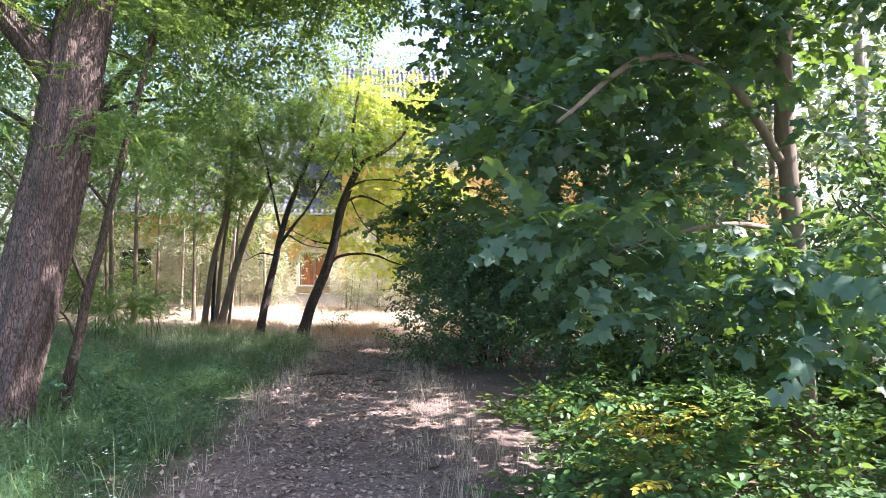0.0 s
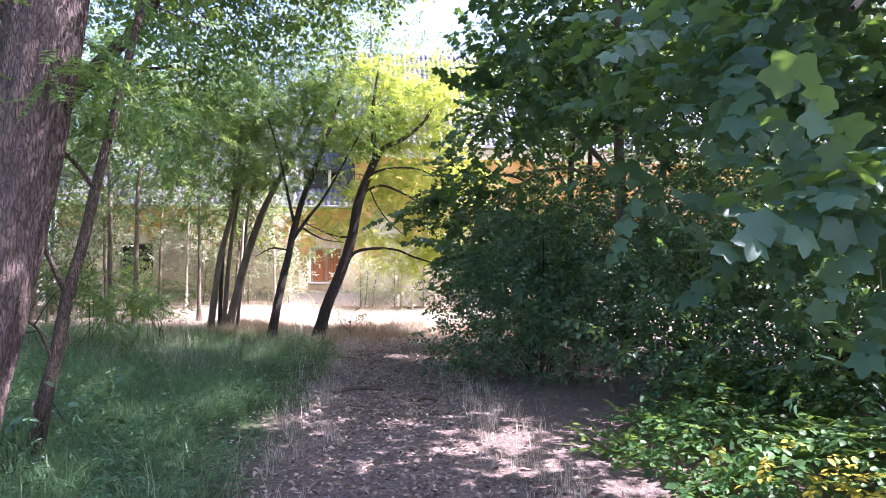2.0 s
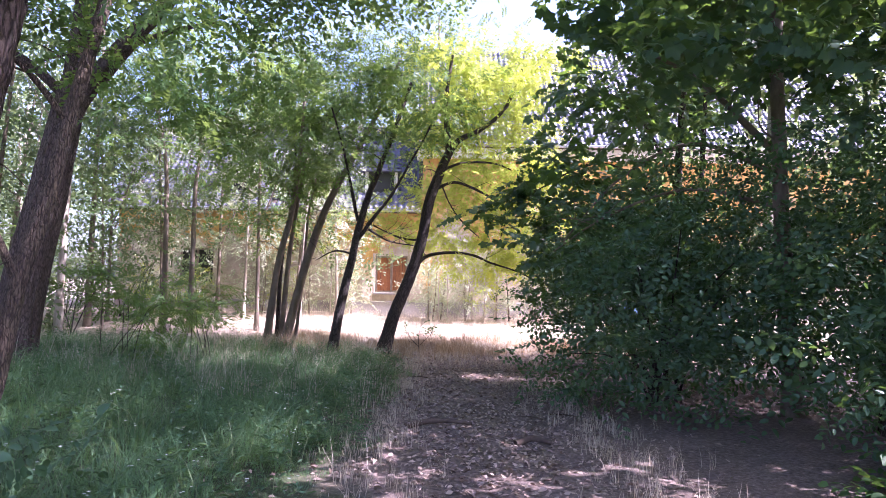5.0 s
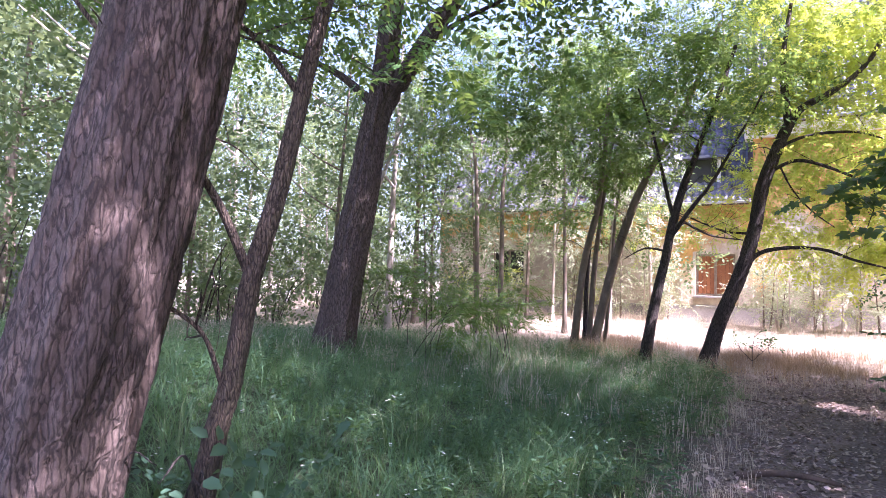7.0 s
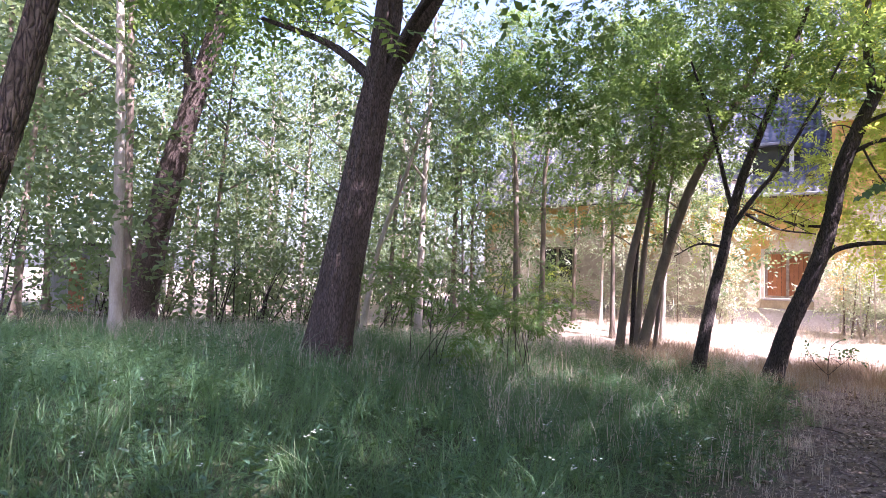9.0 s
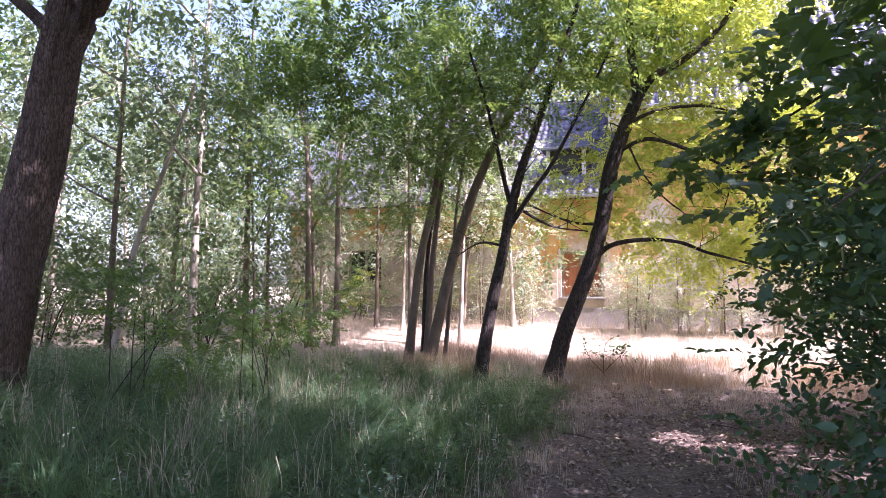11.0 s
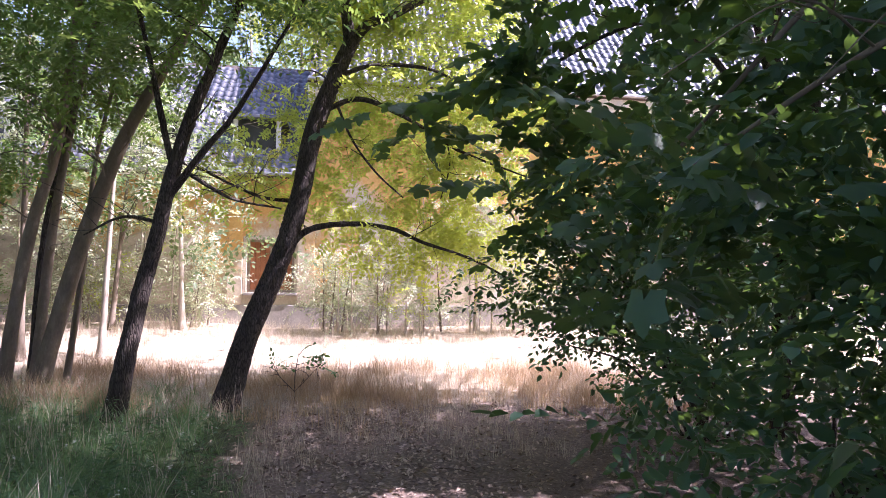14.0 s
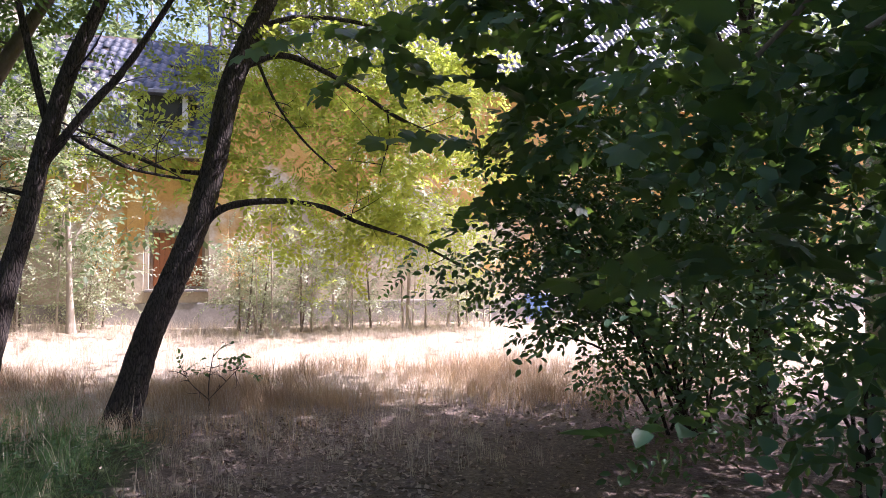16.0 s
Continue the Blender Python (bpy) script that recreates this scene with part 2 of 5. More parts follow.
def tube(points, r0, r1, sides=8, steps=6, flare=0.0, furrow=0.0, seed=0):
    """A tapered limb along points: vertices and quads. flare widens its foot; furrow cuts ridges of bark into it."""
    line = smooth_line(points, steps)
    n = len(line)
    way = np.gradient(line, axis=0)
    way /= np.linalg.norm(way, axis=1)[:, None] + 1e-9
    ref = np.where(np.abs(way[:, 2:3]) > 0.8, np.array([[0, 1.0, 0]]), np.array([[0, 0, 1.0]]))
    u = np.cross(way, ref)
    u /= np.linalg.norm(u, axis=1)[:, None] + 1e-9
    v = np.cross(way, u)
    f = np.linspace(0, 1, n)
    rad = r0 + (r1 - r0) * f
    length = np.r_[0, np.cumsum(np.linalg.norm(np.diff(line, axis=0), axis=1))]
    rad = rad + flare * np.exp(-length / 0.3)
    a = np.linspace(0, 2 * np.pi, sides, endpoint=False)
    rr = np.repeat(rad[:, None], sides, 1)
    local = np.random.default_rng(seed + 31)
    if furrow:
        wave = np.zeros_like(rr)
        for k in range(5):
            q, ph, sway = local.integers(7 + 3 * k, 11 + 4 * k), local.random() * 6, local.uniform(-1.6, 1.6)
            wave += np.sin(q * a[None] + ph + sway * length[:, None] + 0.9 * np.sin(length[:, None] * local.uniform(2, 6) + 2 * a[None])) / (k + 1.5)
        chip = local.normal(0, 0.35, rr.shape)
        rr = rr + furrow * np.clip(wave + chip, -1.6, 0.8)
        rr = rr * (1 + 0.05 * np.sin(3 * a[None] + length[:, None] * 0.7))
    else:
        rr = rr * (1 + 0.06 * local.normal(0, 1, rr.shape))
    pts = line[:, None] + rr[..., None] * (np.cos(a)[None, :, None] * u[:, None] + np.sin(a)[None, :, None] * v[:, None])
    idx = np.arange(n * sides).reshape(n, sides)
    nxt = np.roll(idx, -1, 1)
    quads = np.stack([idx[:-1], nxt[:-1], nxt[1:], idx[1:]], -1).reshape(-1, 4)
    return pts.reshape(-1, 3), quads


def joined(pieces):
    vs, fs, k = [], [], 0
    for v, f in pieces:
        vs.append(v)
        fs.append(np.asarray(f) + k)
        k += len(v)
    return np.vstack(vs), np.vstack(fs)


# ---- leaves and sprays: small templates that crowns are made of ----
def oval(length, width, fold=0.12):
    w = 0.5 * width / length
    v = np.array([[0, 0, 0], [0.26, 0.92 * w, fold * 0.6], [0.64, 0.88 * w, fold * 0.3], [1, 0, -fold], [0.64, -0.88 * w, fold * 0.3], [0.26, -0.92 * w, fold * 0.6]]) * length
    return v, np.array([[0, 3, 2], [0, 2, 1], [0, 4, 3], [0, 5, 4]])


def diamond(length, width):
    v = np.array([[0, 0, 0], [0.5 * length, 0.5 * width, 0.1 * width], [length, 0, -0.08 * length], [0.5 * length, -0.5 * width, 0.1 * width]])
    return v, np.array([[0, 2, 1], [0, 3, 2]])


def pinnate(length, pairs, leaflet):
    """A locust's feathered leaf: pairs of leaflets along a drooping stalk."""
    pieces = []
    for i in range(pairs):
        x = length * (0.2 + 0.75 * i / pairs)
        z = -0.25 * length * (x / length) ** 2
        for s in (1, -1):
            v, f = diamond(leaflet * rng.uniform(0.85, 1.1), leaflet * 0.46)
            a = s * radians(rng.uniform(58, 78))
            r = np.array(Matrix.Rotation(a, 3, "Z") @ Matrix.Rotation(radians(rng.uniform(-10, 25)), 3, "Y"))
            pieces.append((v @ r.T + (x, 0, z), f))
    v, f = diamond(leaflet, leaflet * 0.46)
    pieces.append((v + (length * 0.95, 0, -0.24 * length), f))
    return joined(pieces)


def palmate(size):
    """A maple's five-lobed leaf with pointed teeth."""
    outline = [(-155, 0.38), (-120, 0.78), (-92, 0.66), (-60, 1.0), (-44, 0.9), (-28, 0.74), (-13, 0.96), (0, 1.12), (13, 0.96), (28, 0.74), (44, 0.9), (60, 1.0), (92, 0.66), (120, 0.78), (155, 0.38)]
    pts = [(0.0, 0.0, 0.0)] + [(r * math.cos(radians(a)), r * math.sin(radians(a)), -0.28 * r * r + 0.05 * abs(math.sin(radians(a * 2)))) for a, r in outline]
    v = np.array(pts) * size * 0.5
    v[:, 0] += 0.12 * size
    n = len(outline)
    return v, np.array([[0, i, i + 1] for i in range(1, n)])


def placed(template, spots, ahead, up, size):
    """Copies of a template at spots, with their x axis ahead and their z axis nearly up."""
    v, f = template
    ahead = ahead / (np.linalg.norm(ahead, axis=1)[:, None] + 1e-9)
    side = np.cross(up, ahead)
    side /= np.linalg.norm(side, axis=1)[:, None] + 1e-9
    top = np.cross(ahead, side)
    out = spots[:, None] + size[:, None, None] * (v[None, :, :1] * ahead[:, None] + v[None, :, 1:2] * side[:, None] + v[None, :, 2:] * top[:, None])
    faces = f[None] + (np.arange(len(spots)) * len(v))[:, None, None]
    return out.reshape(-1, 3), faces.reshape(-1, f.shape[1])


def spray(leaf, count, reach, spread=55, tilt=25, droop=0.3, whorl=False):
    """A twig's worth of leaves along x."""
    x = np.linspace(0.12, 1, count) * reach
    z = -droop * reach * (x / reach) ** 2
    yaw = np.radians(np.where(np.arange(count) % 2, 1, -1) * rng.uniform(spread * 0.7, spread * 1.2, count))
    yaw[-1] = 0
    pitch = np.radians(rng.uniform(-tilt, tilt * 0.4, count))
    ahead = np.stack([np.cos(yaw) * np.cos(pitch), np.sin(yaw) * np.cos(pitch), np.sin(pitch)], 1)
    up = np.stack([rng.normal(0, 0.25, count), rng.normal(0, 0.25, count), np.ones(count)], 1)
    return placed(leaf, np.stack([x, rng.normal(0, 0.02 * reach, count), z], 1), ahead, up, rng.uniform(0.75, 1.15, count))


LOCUST_SPRAYS = [spray(pinnate(0.29, 5, 0.085), 4, 0.5, 58, 48, 0.35) for _ in range(7)]
FERNY_SPRAYS = [spray(pinnate(0.27, 8, 0.055), 7, 0.55, 60, 35, 0.3) for _ in range(5)]
MAPLE_SPRAYS = [spray(palmate(0.18), 7, 0.5, 62, 35, 0.3) for _ in range(6)]
SHRUB_SPRAYS = [spray(oval(0.076, 0.042), 14, 0.52, 62, 35, 0.35) for _ in range(6)]
COVER_SPRAYS = [spray(oval(0.075, 0.048), 8, 0.28, 65, 25, 0.1) for _ in range(6)]
WOOD_SPRAYS = [spray(diamond(0.115, 0.062), 15, 0.8, 62, 45, 0.3) for _ in range(6)]
PALE_SPRAYS = [spray(diamond(0.07, 0.03), 14, 0.45, 55, 40, 0.2) for _ in range(5)]


def crown(clumps, sprays, density, seed, size=1.0, lift=0.1, flat=1.0, gather=0.75, pad=0.13):
    """Sprays filling ellipsoids (x, y, z, rx, ry, rz), thicker towards their skin, as vertices and triangles."""
    local = np.random.default_rng(seed)
    out = []
    for x, y, z, rx, ry, rz in clumps:
        n = max(4, int(density * (rx * ry * rz) ** (2 / 3)))
        d = local.normal(0, 1, (n, 3))
        d /= np.linalg.norm(d, axis=1)[:, None]
        r = local.random(n) ** 0.45
        lump = 1 + 0.28 * np.sin(d[:, 0] * 5 + seed) * np.cos(d[:, 1] * 4 + 2 * seed) + 0.15 * np.sin(d[:, 2] * 9 + seed)
        reach = np.array([rx, ry, rz])
        spots = d * (r * lump)[:, None] * reach
        # gather most sprays into bunches with gaps between them
        bunch = spots[local.integers(0, max(4, n // 11), n)] + local.normal(0, 1, (n, 3)) * np.minimum(0.24 * reach, (0.26, 0.26, pad))
        spots = np.array([x, y, z]) + np.where(local.random((n, 1)) < gather, bunch, spots)
        ahead = d * np.array([1, 1, 0.45 * flat]) + local.normal(0, 0.45, (n, 3)) * (1, 1, flat) + np.array([0, 0, lift])
        up = np.array([0, 0, 1.0]) + local.normal(0, 0.6 * flat, (n, 3)) + 0.3 * flat * d
        pick = local.integers(0, len(sprays), n)
        for k, s in enumerate(sprays):
            w = pick == k
            if w.any():
                out.append(placed(s, spots[w], ahead[w], up[w], size * local.uniform(0.75, 1.25, w.sum())))
    return joined(out)


def twigs(line, count, reach, r, seed, rise=0.25):
    """Bare side shoots along a limb, forking once."""
    local = np.random.default_rng(seed)
    path = smooth_line(line, 8)
    out = []
    for _ in range(count):
        i = int(local.uniform(0.3, 0.98) * (len(path) - 1))
        a = local.uniform(0, 2 * np.pi)
        way = np.array([math.cos(a), math.sin(a), rise + local.normal(0, 0.35)])
        length = reach * local.uniform(0.5, 1.2)
        mid = path[i] + way * length * 0.5 + local.normal(0, 0.06 * length, 3)
        end = path[i] + way * length + np.array([0, 0, -0.1 * length]) + local.normal(0, 0.1 * length, 3)
        out.append(tube([path[i], mid, end], r, r * 0.25, 5, 4, seed=seed))
        side = mid + local.normal(0, 0.4 * length, 3)
        out.append(tube([mid, (mid + side) / 2 + local.normal(0, 0.04, 3), side], r * 0.5, r * 0.15, 4, 3, seed=seed))
    return out


def height(x, y):
    """The lie of the land: a level path, a slight dip before the clearing, a bank towards the woods."""
    def ease(v, a, b):
        t = np.clip((v - a) / (b - a), 0, 1)
        return t * t * (3 - 2 * t)
    dip = -0.36 * ease(y, 13, 25) + 0.5 * ease(y, 27, 33)
    bank = 0.42 * ease(-x, 0.2, 5.0) * (1 - 0.6 * ease(y, 20, 26))
    rolls = 0.05 * np.sin(x * 0.9 + 1) * np.sin(y * 0.7) * ease(np.abs(x - 1.3), 0.8, 3)
    return dip + bank + rolls


def on_ground(x, y):
    return float(height(np.float64(x), np.float64(y)))


# ---- ground ----
span = np.concatenate([-np.geomspace(900, 40, 14), np.linspace(-38, 38, 153), np.geomspace(40, 900, 14)])
gx, gy = np.meshgrid(span, span + 18)
gz = height(gx, gy) + 0.012 * rng.normal(0, 1, gx.shape) * (np.abs(gx) < 30)
gi = np.arange(gx.size).reshape(gx.shape)
quads = np.stack([gi[:-1, :-1], gi[:-1, 1:], gi[1:, 1:], gi[1:, :-1]], -1).reshape(-1, 4)
ground = mesh_part("ground", np.stack([gx, gy, gz], -1).reshape(-1, 3), quads, GROUND, smooth=True)
tagged(ground, "trodden earth path through grass with leaf litter", "ground", kind="structure")


# ---- trees ----
def tree(name, label, category, stems, clumps, sprays, leaf, bark, density, seed, group="", size=1.0, shoots=14, reach=0.9, sides=10, flare=0.05, furrow=0.0, leaf_label=""):
    """stems: (points, foot radius, tip radius); the first is the trunk, the others limbs. Feet are sunk into the ground."""
    foot = stems[0][0][0]
    ob = thing(name, (foot[0], foot[1], on_ground(foot[0], foot[1])), label, category, group)
    for i, (points, r0, r1) in enumerate(stems):
        points = [tuple(p) for p in points]
        if i == 0:
            points[0] = (foot[0], foot[1], on_ground(foot[0], foot[1]) - 0.08)
        v, f = tube(points, r0, r1, sides if i == 0 else max(6, sides * 2 // 3), 18 if furrow and i == 0 else 7, flare if i == 0 else 0, furrow if i == 0 else furrow * 0.6, seed + i)
        mesh_part("trunk" if i == 0 else "limb", v, f, bark, ob, smooth=True)
    if shoots:
        pieces = []
        for i, (points, r0, r1) in enumerate(stems):
            if i == 0 and furrow > 0.015:
                continue
            pieces += twigs(points, max(1, shoots // len(stems)), reach, min(0.016, max(0.007, r1 * 0.35)), seed + 50 + i)
        v, f = joined(pieces)
        tagged(mesh_part("branchwork", v, f, bark, ob, smooth=True), kind="stuff")
    if clumps:
        v, f = crown(clumps, sprays, density, seed, size, flat=0.75 if sprays is LOCUST_SPRAYS or sprays is FERNY_SPRAYS or sprays is MAPLE_SPRAYS else 1.0, gather=0.3 if sprays is WOOD_SPRAYS else 0.45 if sprays is PALE_SPRAYS else 0.55 if leaf is PALE else 0.8, pad=0.08 if sprays is LOCUST_SPRAYS or sprays is FERNY_SPRAYS else 0.13)
        mesh_part("crown", v, f, leaf, ob, leaf_label)
    return ob


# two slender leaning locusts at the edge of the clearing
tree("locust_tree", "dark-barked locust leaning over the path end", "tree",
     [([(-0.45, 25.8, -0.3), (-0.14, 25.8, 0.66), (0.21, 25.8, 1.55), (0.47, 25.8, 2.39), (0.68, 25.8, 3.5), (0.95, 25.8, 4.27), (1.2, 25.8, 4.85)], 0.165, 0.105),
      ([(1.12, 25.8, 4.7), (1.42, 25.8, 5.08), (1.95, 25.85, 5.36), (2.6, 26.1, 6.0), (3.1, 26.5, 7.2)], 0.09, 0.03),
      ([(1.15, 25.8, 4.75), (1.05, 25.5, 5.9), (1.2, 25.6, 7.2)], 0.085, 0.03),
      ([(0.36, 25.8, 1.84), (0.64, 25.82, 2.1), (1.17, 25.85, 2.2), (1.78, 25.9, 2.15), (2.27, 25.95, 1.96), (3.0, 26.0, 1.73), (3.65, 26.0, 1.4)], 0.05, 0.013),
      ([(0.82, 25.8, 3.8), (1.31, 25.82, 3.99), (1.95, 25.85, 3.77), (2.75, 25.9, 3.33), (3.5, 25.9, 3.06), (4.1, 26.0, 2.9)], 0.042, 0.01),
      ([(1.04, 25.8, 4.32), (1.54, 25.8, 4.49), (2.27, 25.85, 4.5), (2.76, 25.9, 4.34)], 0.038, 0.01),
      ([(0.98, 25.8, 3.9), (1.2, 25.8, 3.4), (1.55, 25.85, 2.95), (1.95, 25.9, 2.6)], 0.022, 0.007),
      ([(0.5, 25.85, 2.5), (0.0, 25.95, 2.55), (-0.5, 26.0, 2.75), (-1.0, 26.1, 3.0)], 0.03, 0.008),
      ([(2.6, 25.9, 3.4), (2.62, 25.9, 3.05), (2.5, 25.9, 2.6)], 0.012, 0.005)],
     # this crown takes the locust leaf copy that has sunlight in its colour
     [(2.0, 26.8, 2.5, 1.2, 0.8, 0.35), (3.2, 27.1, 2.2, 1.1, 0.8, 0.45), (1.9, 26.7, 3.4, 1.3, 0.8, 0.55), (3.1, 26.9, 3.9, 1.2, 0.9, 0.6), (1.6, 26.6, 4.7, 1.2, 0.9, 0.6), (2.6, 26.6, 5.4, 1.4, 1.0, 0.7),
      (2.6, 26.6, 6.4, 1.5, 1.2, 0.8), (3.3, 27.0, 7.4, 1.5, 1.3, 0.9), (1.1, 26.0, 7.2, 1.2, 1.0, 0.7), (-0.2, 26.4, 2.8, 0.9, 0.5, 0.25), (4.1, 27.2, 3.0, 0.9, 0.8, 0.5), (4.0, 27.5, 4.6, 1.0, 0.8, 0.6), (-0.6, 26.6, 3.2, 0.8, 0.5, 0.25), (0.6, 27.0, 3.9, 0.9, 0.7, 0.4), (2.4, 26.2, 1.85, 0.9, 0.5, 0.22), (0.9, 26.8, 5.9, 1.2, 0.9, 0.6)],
     LOCUST_SPRAYS, LOCUST_SUN, DARK_BARK, 125, 11, "locusts at the clearing", size=1.05, shoots=44, reach=0.7, sides=14, flare=0.07, furrow=0.012, leaf_label="feathered leaves with sunlit yellow-green put into their colour")
tree("locust_tree", "slim forked dark locust in tall grass", "tree",
     [([(-1.6, 25.1, -0.1), (-1.38, 25.1, 0.93), (-1.18, 25.1, 1.8), (-1.01, 25.1, 2.68), (-0.8, 25.1, 3.45), (-0.55, 25.1, 4.16), (-0.3, 25.1, 4.82), (0.2, 25.3, 6.4)], 0.12, 0.04),
      ([(-1.08, 25.1, 2.35), (-0.6, 25.05, 3.04), (-0.21, 25.0, 3.55), (0.45, 24.9, 4.73), (0.9, 24.8, 5.6)], 0.05, 0.015),
      ([(-0.98, 25.1, 2.75), (-1.08, 25.1, 3.1), (-1.22, 25.05, 3.77), (-1.44, 25.0, 4.73), (-1.7, 24.9, 5.6)], 0.055, 0.02),
      ([(-0.78, 25.08, 2.7), (-0.45, 25.1, 2.5), (-0.2, 25.15, 2.4), (0.31, 25.3, 2.33)], 0.026, 0.01),
      ([(-1.14, 25.1, 2.1), (-1.59, 25.15, 2.16), (-2.05, 25.2, 1.93)], 0.026, 0.009)],
     [(-1.2, 24.8, 4.9, 1.4, 1.1, 0.5), (0.2, 24.9, 5.2, 1.3, 1.1, 0.6), (-2.6, 24.6, 4.5, 1.5, 1.0, 0.4), (-2.1, 24.4, 3.8, 0.9, 0.8, 0.25), (0.5, 25.3, 6.6, 1.6, 1.4, 0.8), (-1.5, 25.0, 6.2, 1.6, 1.4, 0.8), (-3.8, 24.0, 5.0, 1.5, 1.2, 0.5), (-4.9, 23.4, 5.2, 1.4, 1.2, 0.5), (-3.0, 23.2, 5.9, 1.6, 1.3, 0.5)],
     LOCUST_SPRAYS, LOCUST, DARK_BARK, 65, 12, "locusts at the clearing", size=1.15, shoots=40, reach=0.8, sides=12, flare=0.05, furrow=0.009)

# a clump of stems beside them
for k, (points, r0, r1, bark) in enumerate((
        ([(-3.5, 26.4, 0.3), (-3.25, 26.4, 1.81), (-2.93, 26.4, 3.24), (-2.77, 26.4, 4.61), (-2.7, 26.5, 6.2)], 0.1, 0.04, GREY_BARK),
        ([(-3.18, 26.6, 0.3), (-3.02, 26.6, 2.0), (-2.81, 26.6, 3.63), (-2.6, 26.7, 5.2)], 0.075, 0.025, GREY_BARK),
        ([(-3.02, 26.3, 0.3), (-2.54, 26.3, 1.72), (-2.12, 26.3, 3.06), (-1.81, 26.3, 3.79), (-1.32, 26.3, 4.73), (-0.68, 26.4, 6.04), (-0.2, 26.6, 7.4)], 0.115, 0.045, GREY_BARK),
        ([(-3.35, 26.9, 0.3), (-3.3, 27.0, 2.0), (-3.05, 27.1, 3.9), (-3.1, 27.2, 5.8)], 0.06, 0.02, DARK_BARK),
        ([(-2.85, 26.8, 0.3), (-2.7, 26.9, 1.6), (-2.62, 27.0, 3.2), (-2.4, 27.0, 4.4)], 0.05, 0.02, GREY_BARK))):
    tx, ty, tz = points[-1]
    tree("locust_tree", "slender leaning locust stem in a tight clump", "tree", [(points, r0, r1)],
         [(tx, ty, tz, 1.4, 1.2, 0.8), (tx - 0.6, ty - 0.4, tz - 1.4, 1.1, 0.9, 0.45), (tx + 0.3, ty + 0.4, tz + 1.0, 1.4, 1.2, 0.8)],
         LOCUST_SPRAYS, LOCUST, bark, 34, 20 + k, "locust clump", size=1.25, shoots=12, reach=0.9, flare=0.03, furrow=0.006, sides=12)

# two straight poles farther left and a pale birch-like stem by the wall
for k, points in enumerate(([(-6.84, 28.0, 0.2), (-6.88, 28.0, 2.2), (-6.93, 28.0, 4.28), (-7.09, 28.0, 5.51), (-7.45, 28.0, 6.95)],
                            [(-6.24, 28.3, 0.2), (-6.22, 28.3, 2.2), (-6.21, 28.3, 4.13), (-6.11, 28.3, 5.33), (-6.2, 28.3, 7.64)])):
    tx, ty, tz = points[-1]
    tree("locust_tree", "straight grey locust pole with thin crown", "tree", [(points, 0.085, 0.03)],
         [(tx, ty, tz, 1.3, 1.2, 0.9), (tx + 0.4, ty - 0.3, tz - 1.8, 1.1, 0.9, 0.5), (tx - 0.6, ty + 0.3, tz - 3.2, 0.9, 0.8, 0.4), (tx - 0.3, ty, tz + 1.2, 1.2, 1.1, 0.8)],
         LOCUST_SPRAYS, LOCUST, GREY_BARK, 54, 30 + k, "straight poles", shoots=16, reach=0.8)
tree("young_tree", "pale slender stem before the yellow wall", "tree",
     [([(-3.36, 29.5, 0.2), (-3.29, 29.5, 1.97), (-3.24, 29.5, 3.2), (-3.13, 29.5, 4.5)], 0.06, 0.025)],
     [(-3.1, 29.5, 4.6, 0.9, 0.8, 0.7)], LOCUST_SPRAYS, LOCUST, PALE_BARK, 40, 33, shoots=8, reach=0.6)

# the great trunks beside the path
tree("old_tree", "massive old tree with deeply furrowed brown bark", "tree",
     [([(-1.84, 12.7, 0.1), (-1.75, 12.75, 0.6), (-1.65, 12.83, 1.2), (-1.52, 13.06, 2.54), (-1.45, 13.3, 4.0), (-1.38, 13.55, 5.2)], 0.29, 0.255),
      ([(-1.6, 13.28, 3.6), (-2.1, 12.95, 4.3), (-3.2, 12.4, 5.4), (-4.6, 11.8, 6.6)], 0.17, 0.08),
      ([(-1.35, 13.6, 4.9), (-1.2, 13.8, 6.2), (-0.6, 14.2, 8.0), (0.2, 14.8, 9.6)], 0.26, 0.08),
      ([(-1.3, 13.65, 5.1), (-0.2, 13.7, 6.4), (1.2, 13.5, 7.4), (2.4, 13.2, 8.2)], 0.14, 0.05)],
     # high clumps over the path are added out of view to shade the grass
     [(-4.6, 11.8, 7.2, 2.4, 2.2, 1.2), (2.2, 12.8, 8.7, 2.0, 1.9, 0.8), (0.2, 15.2, 10.0, 2.8, 2.6, 1.5), (-1.6, 10.0, 9.0, 2.6, 2.4, 1.3), (-1.2, 13.8, 11.5, 2.8, 2.8, 1.4), (0.6, 20.5, 8.8, 1.7, 1.5, 0.8), (2.8, 17.4, 9.2, 2.3, 2.1, 1.0), (1.2, 18.6, 7.4, 1.5, 1.2, 0.6), (0.6, 17.8, 8.8, 1.8, 1.3, 0.7), (-0.8, 18.9, 8.0, 2.0, 1.4, 0.7)],
     WOOD_SPRAYS, LOCUST, BARK, 130, 41, "old trees", shoots=18, reach=1.6, sides=110, flare=0.04, furrow=0.02, size=1.15)
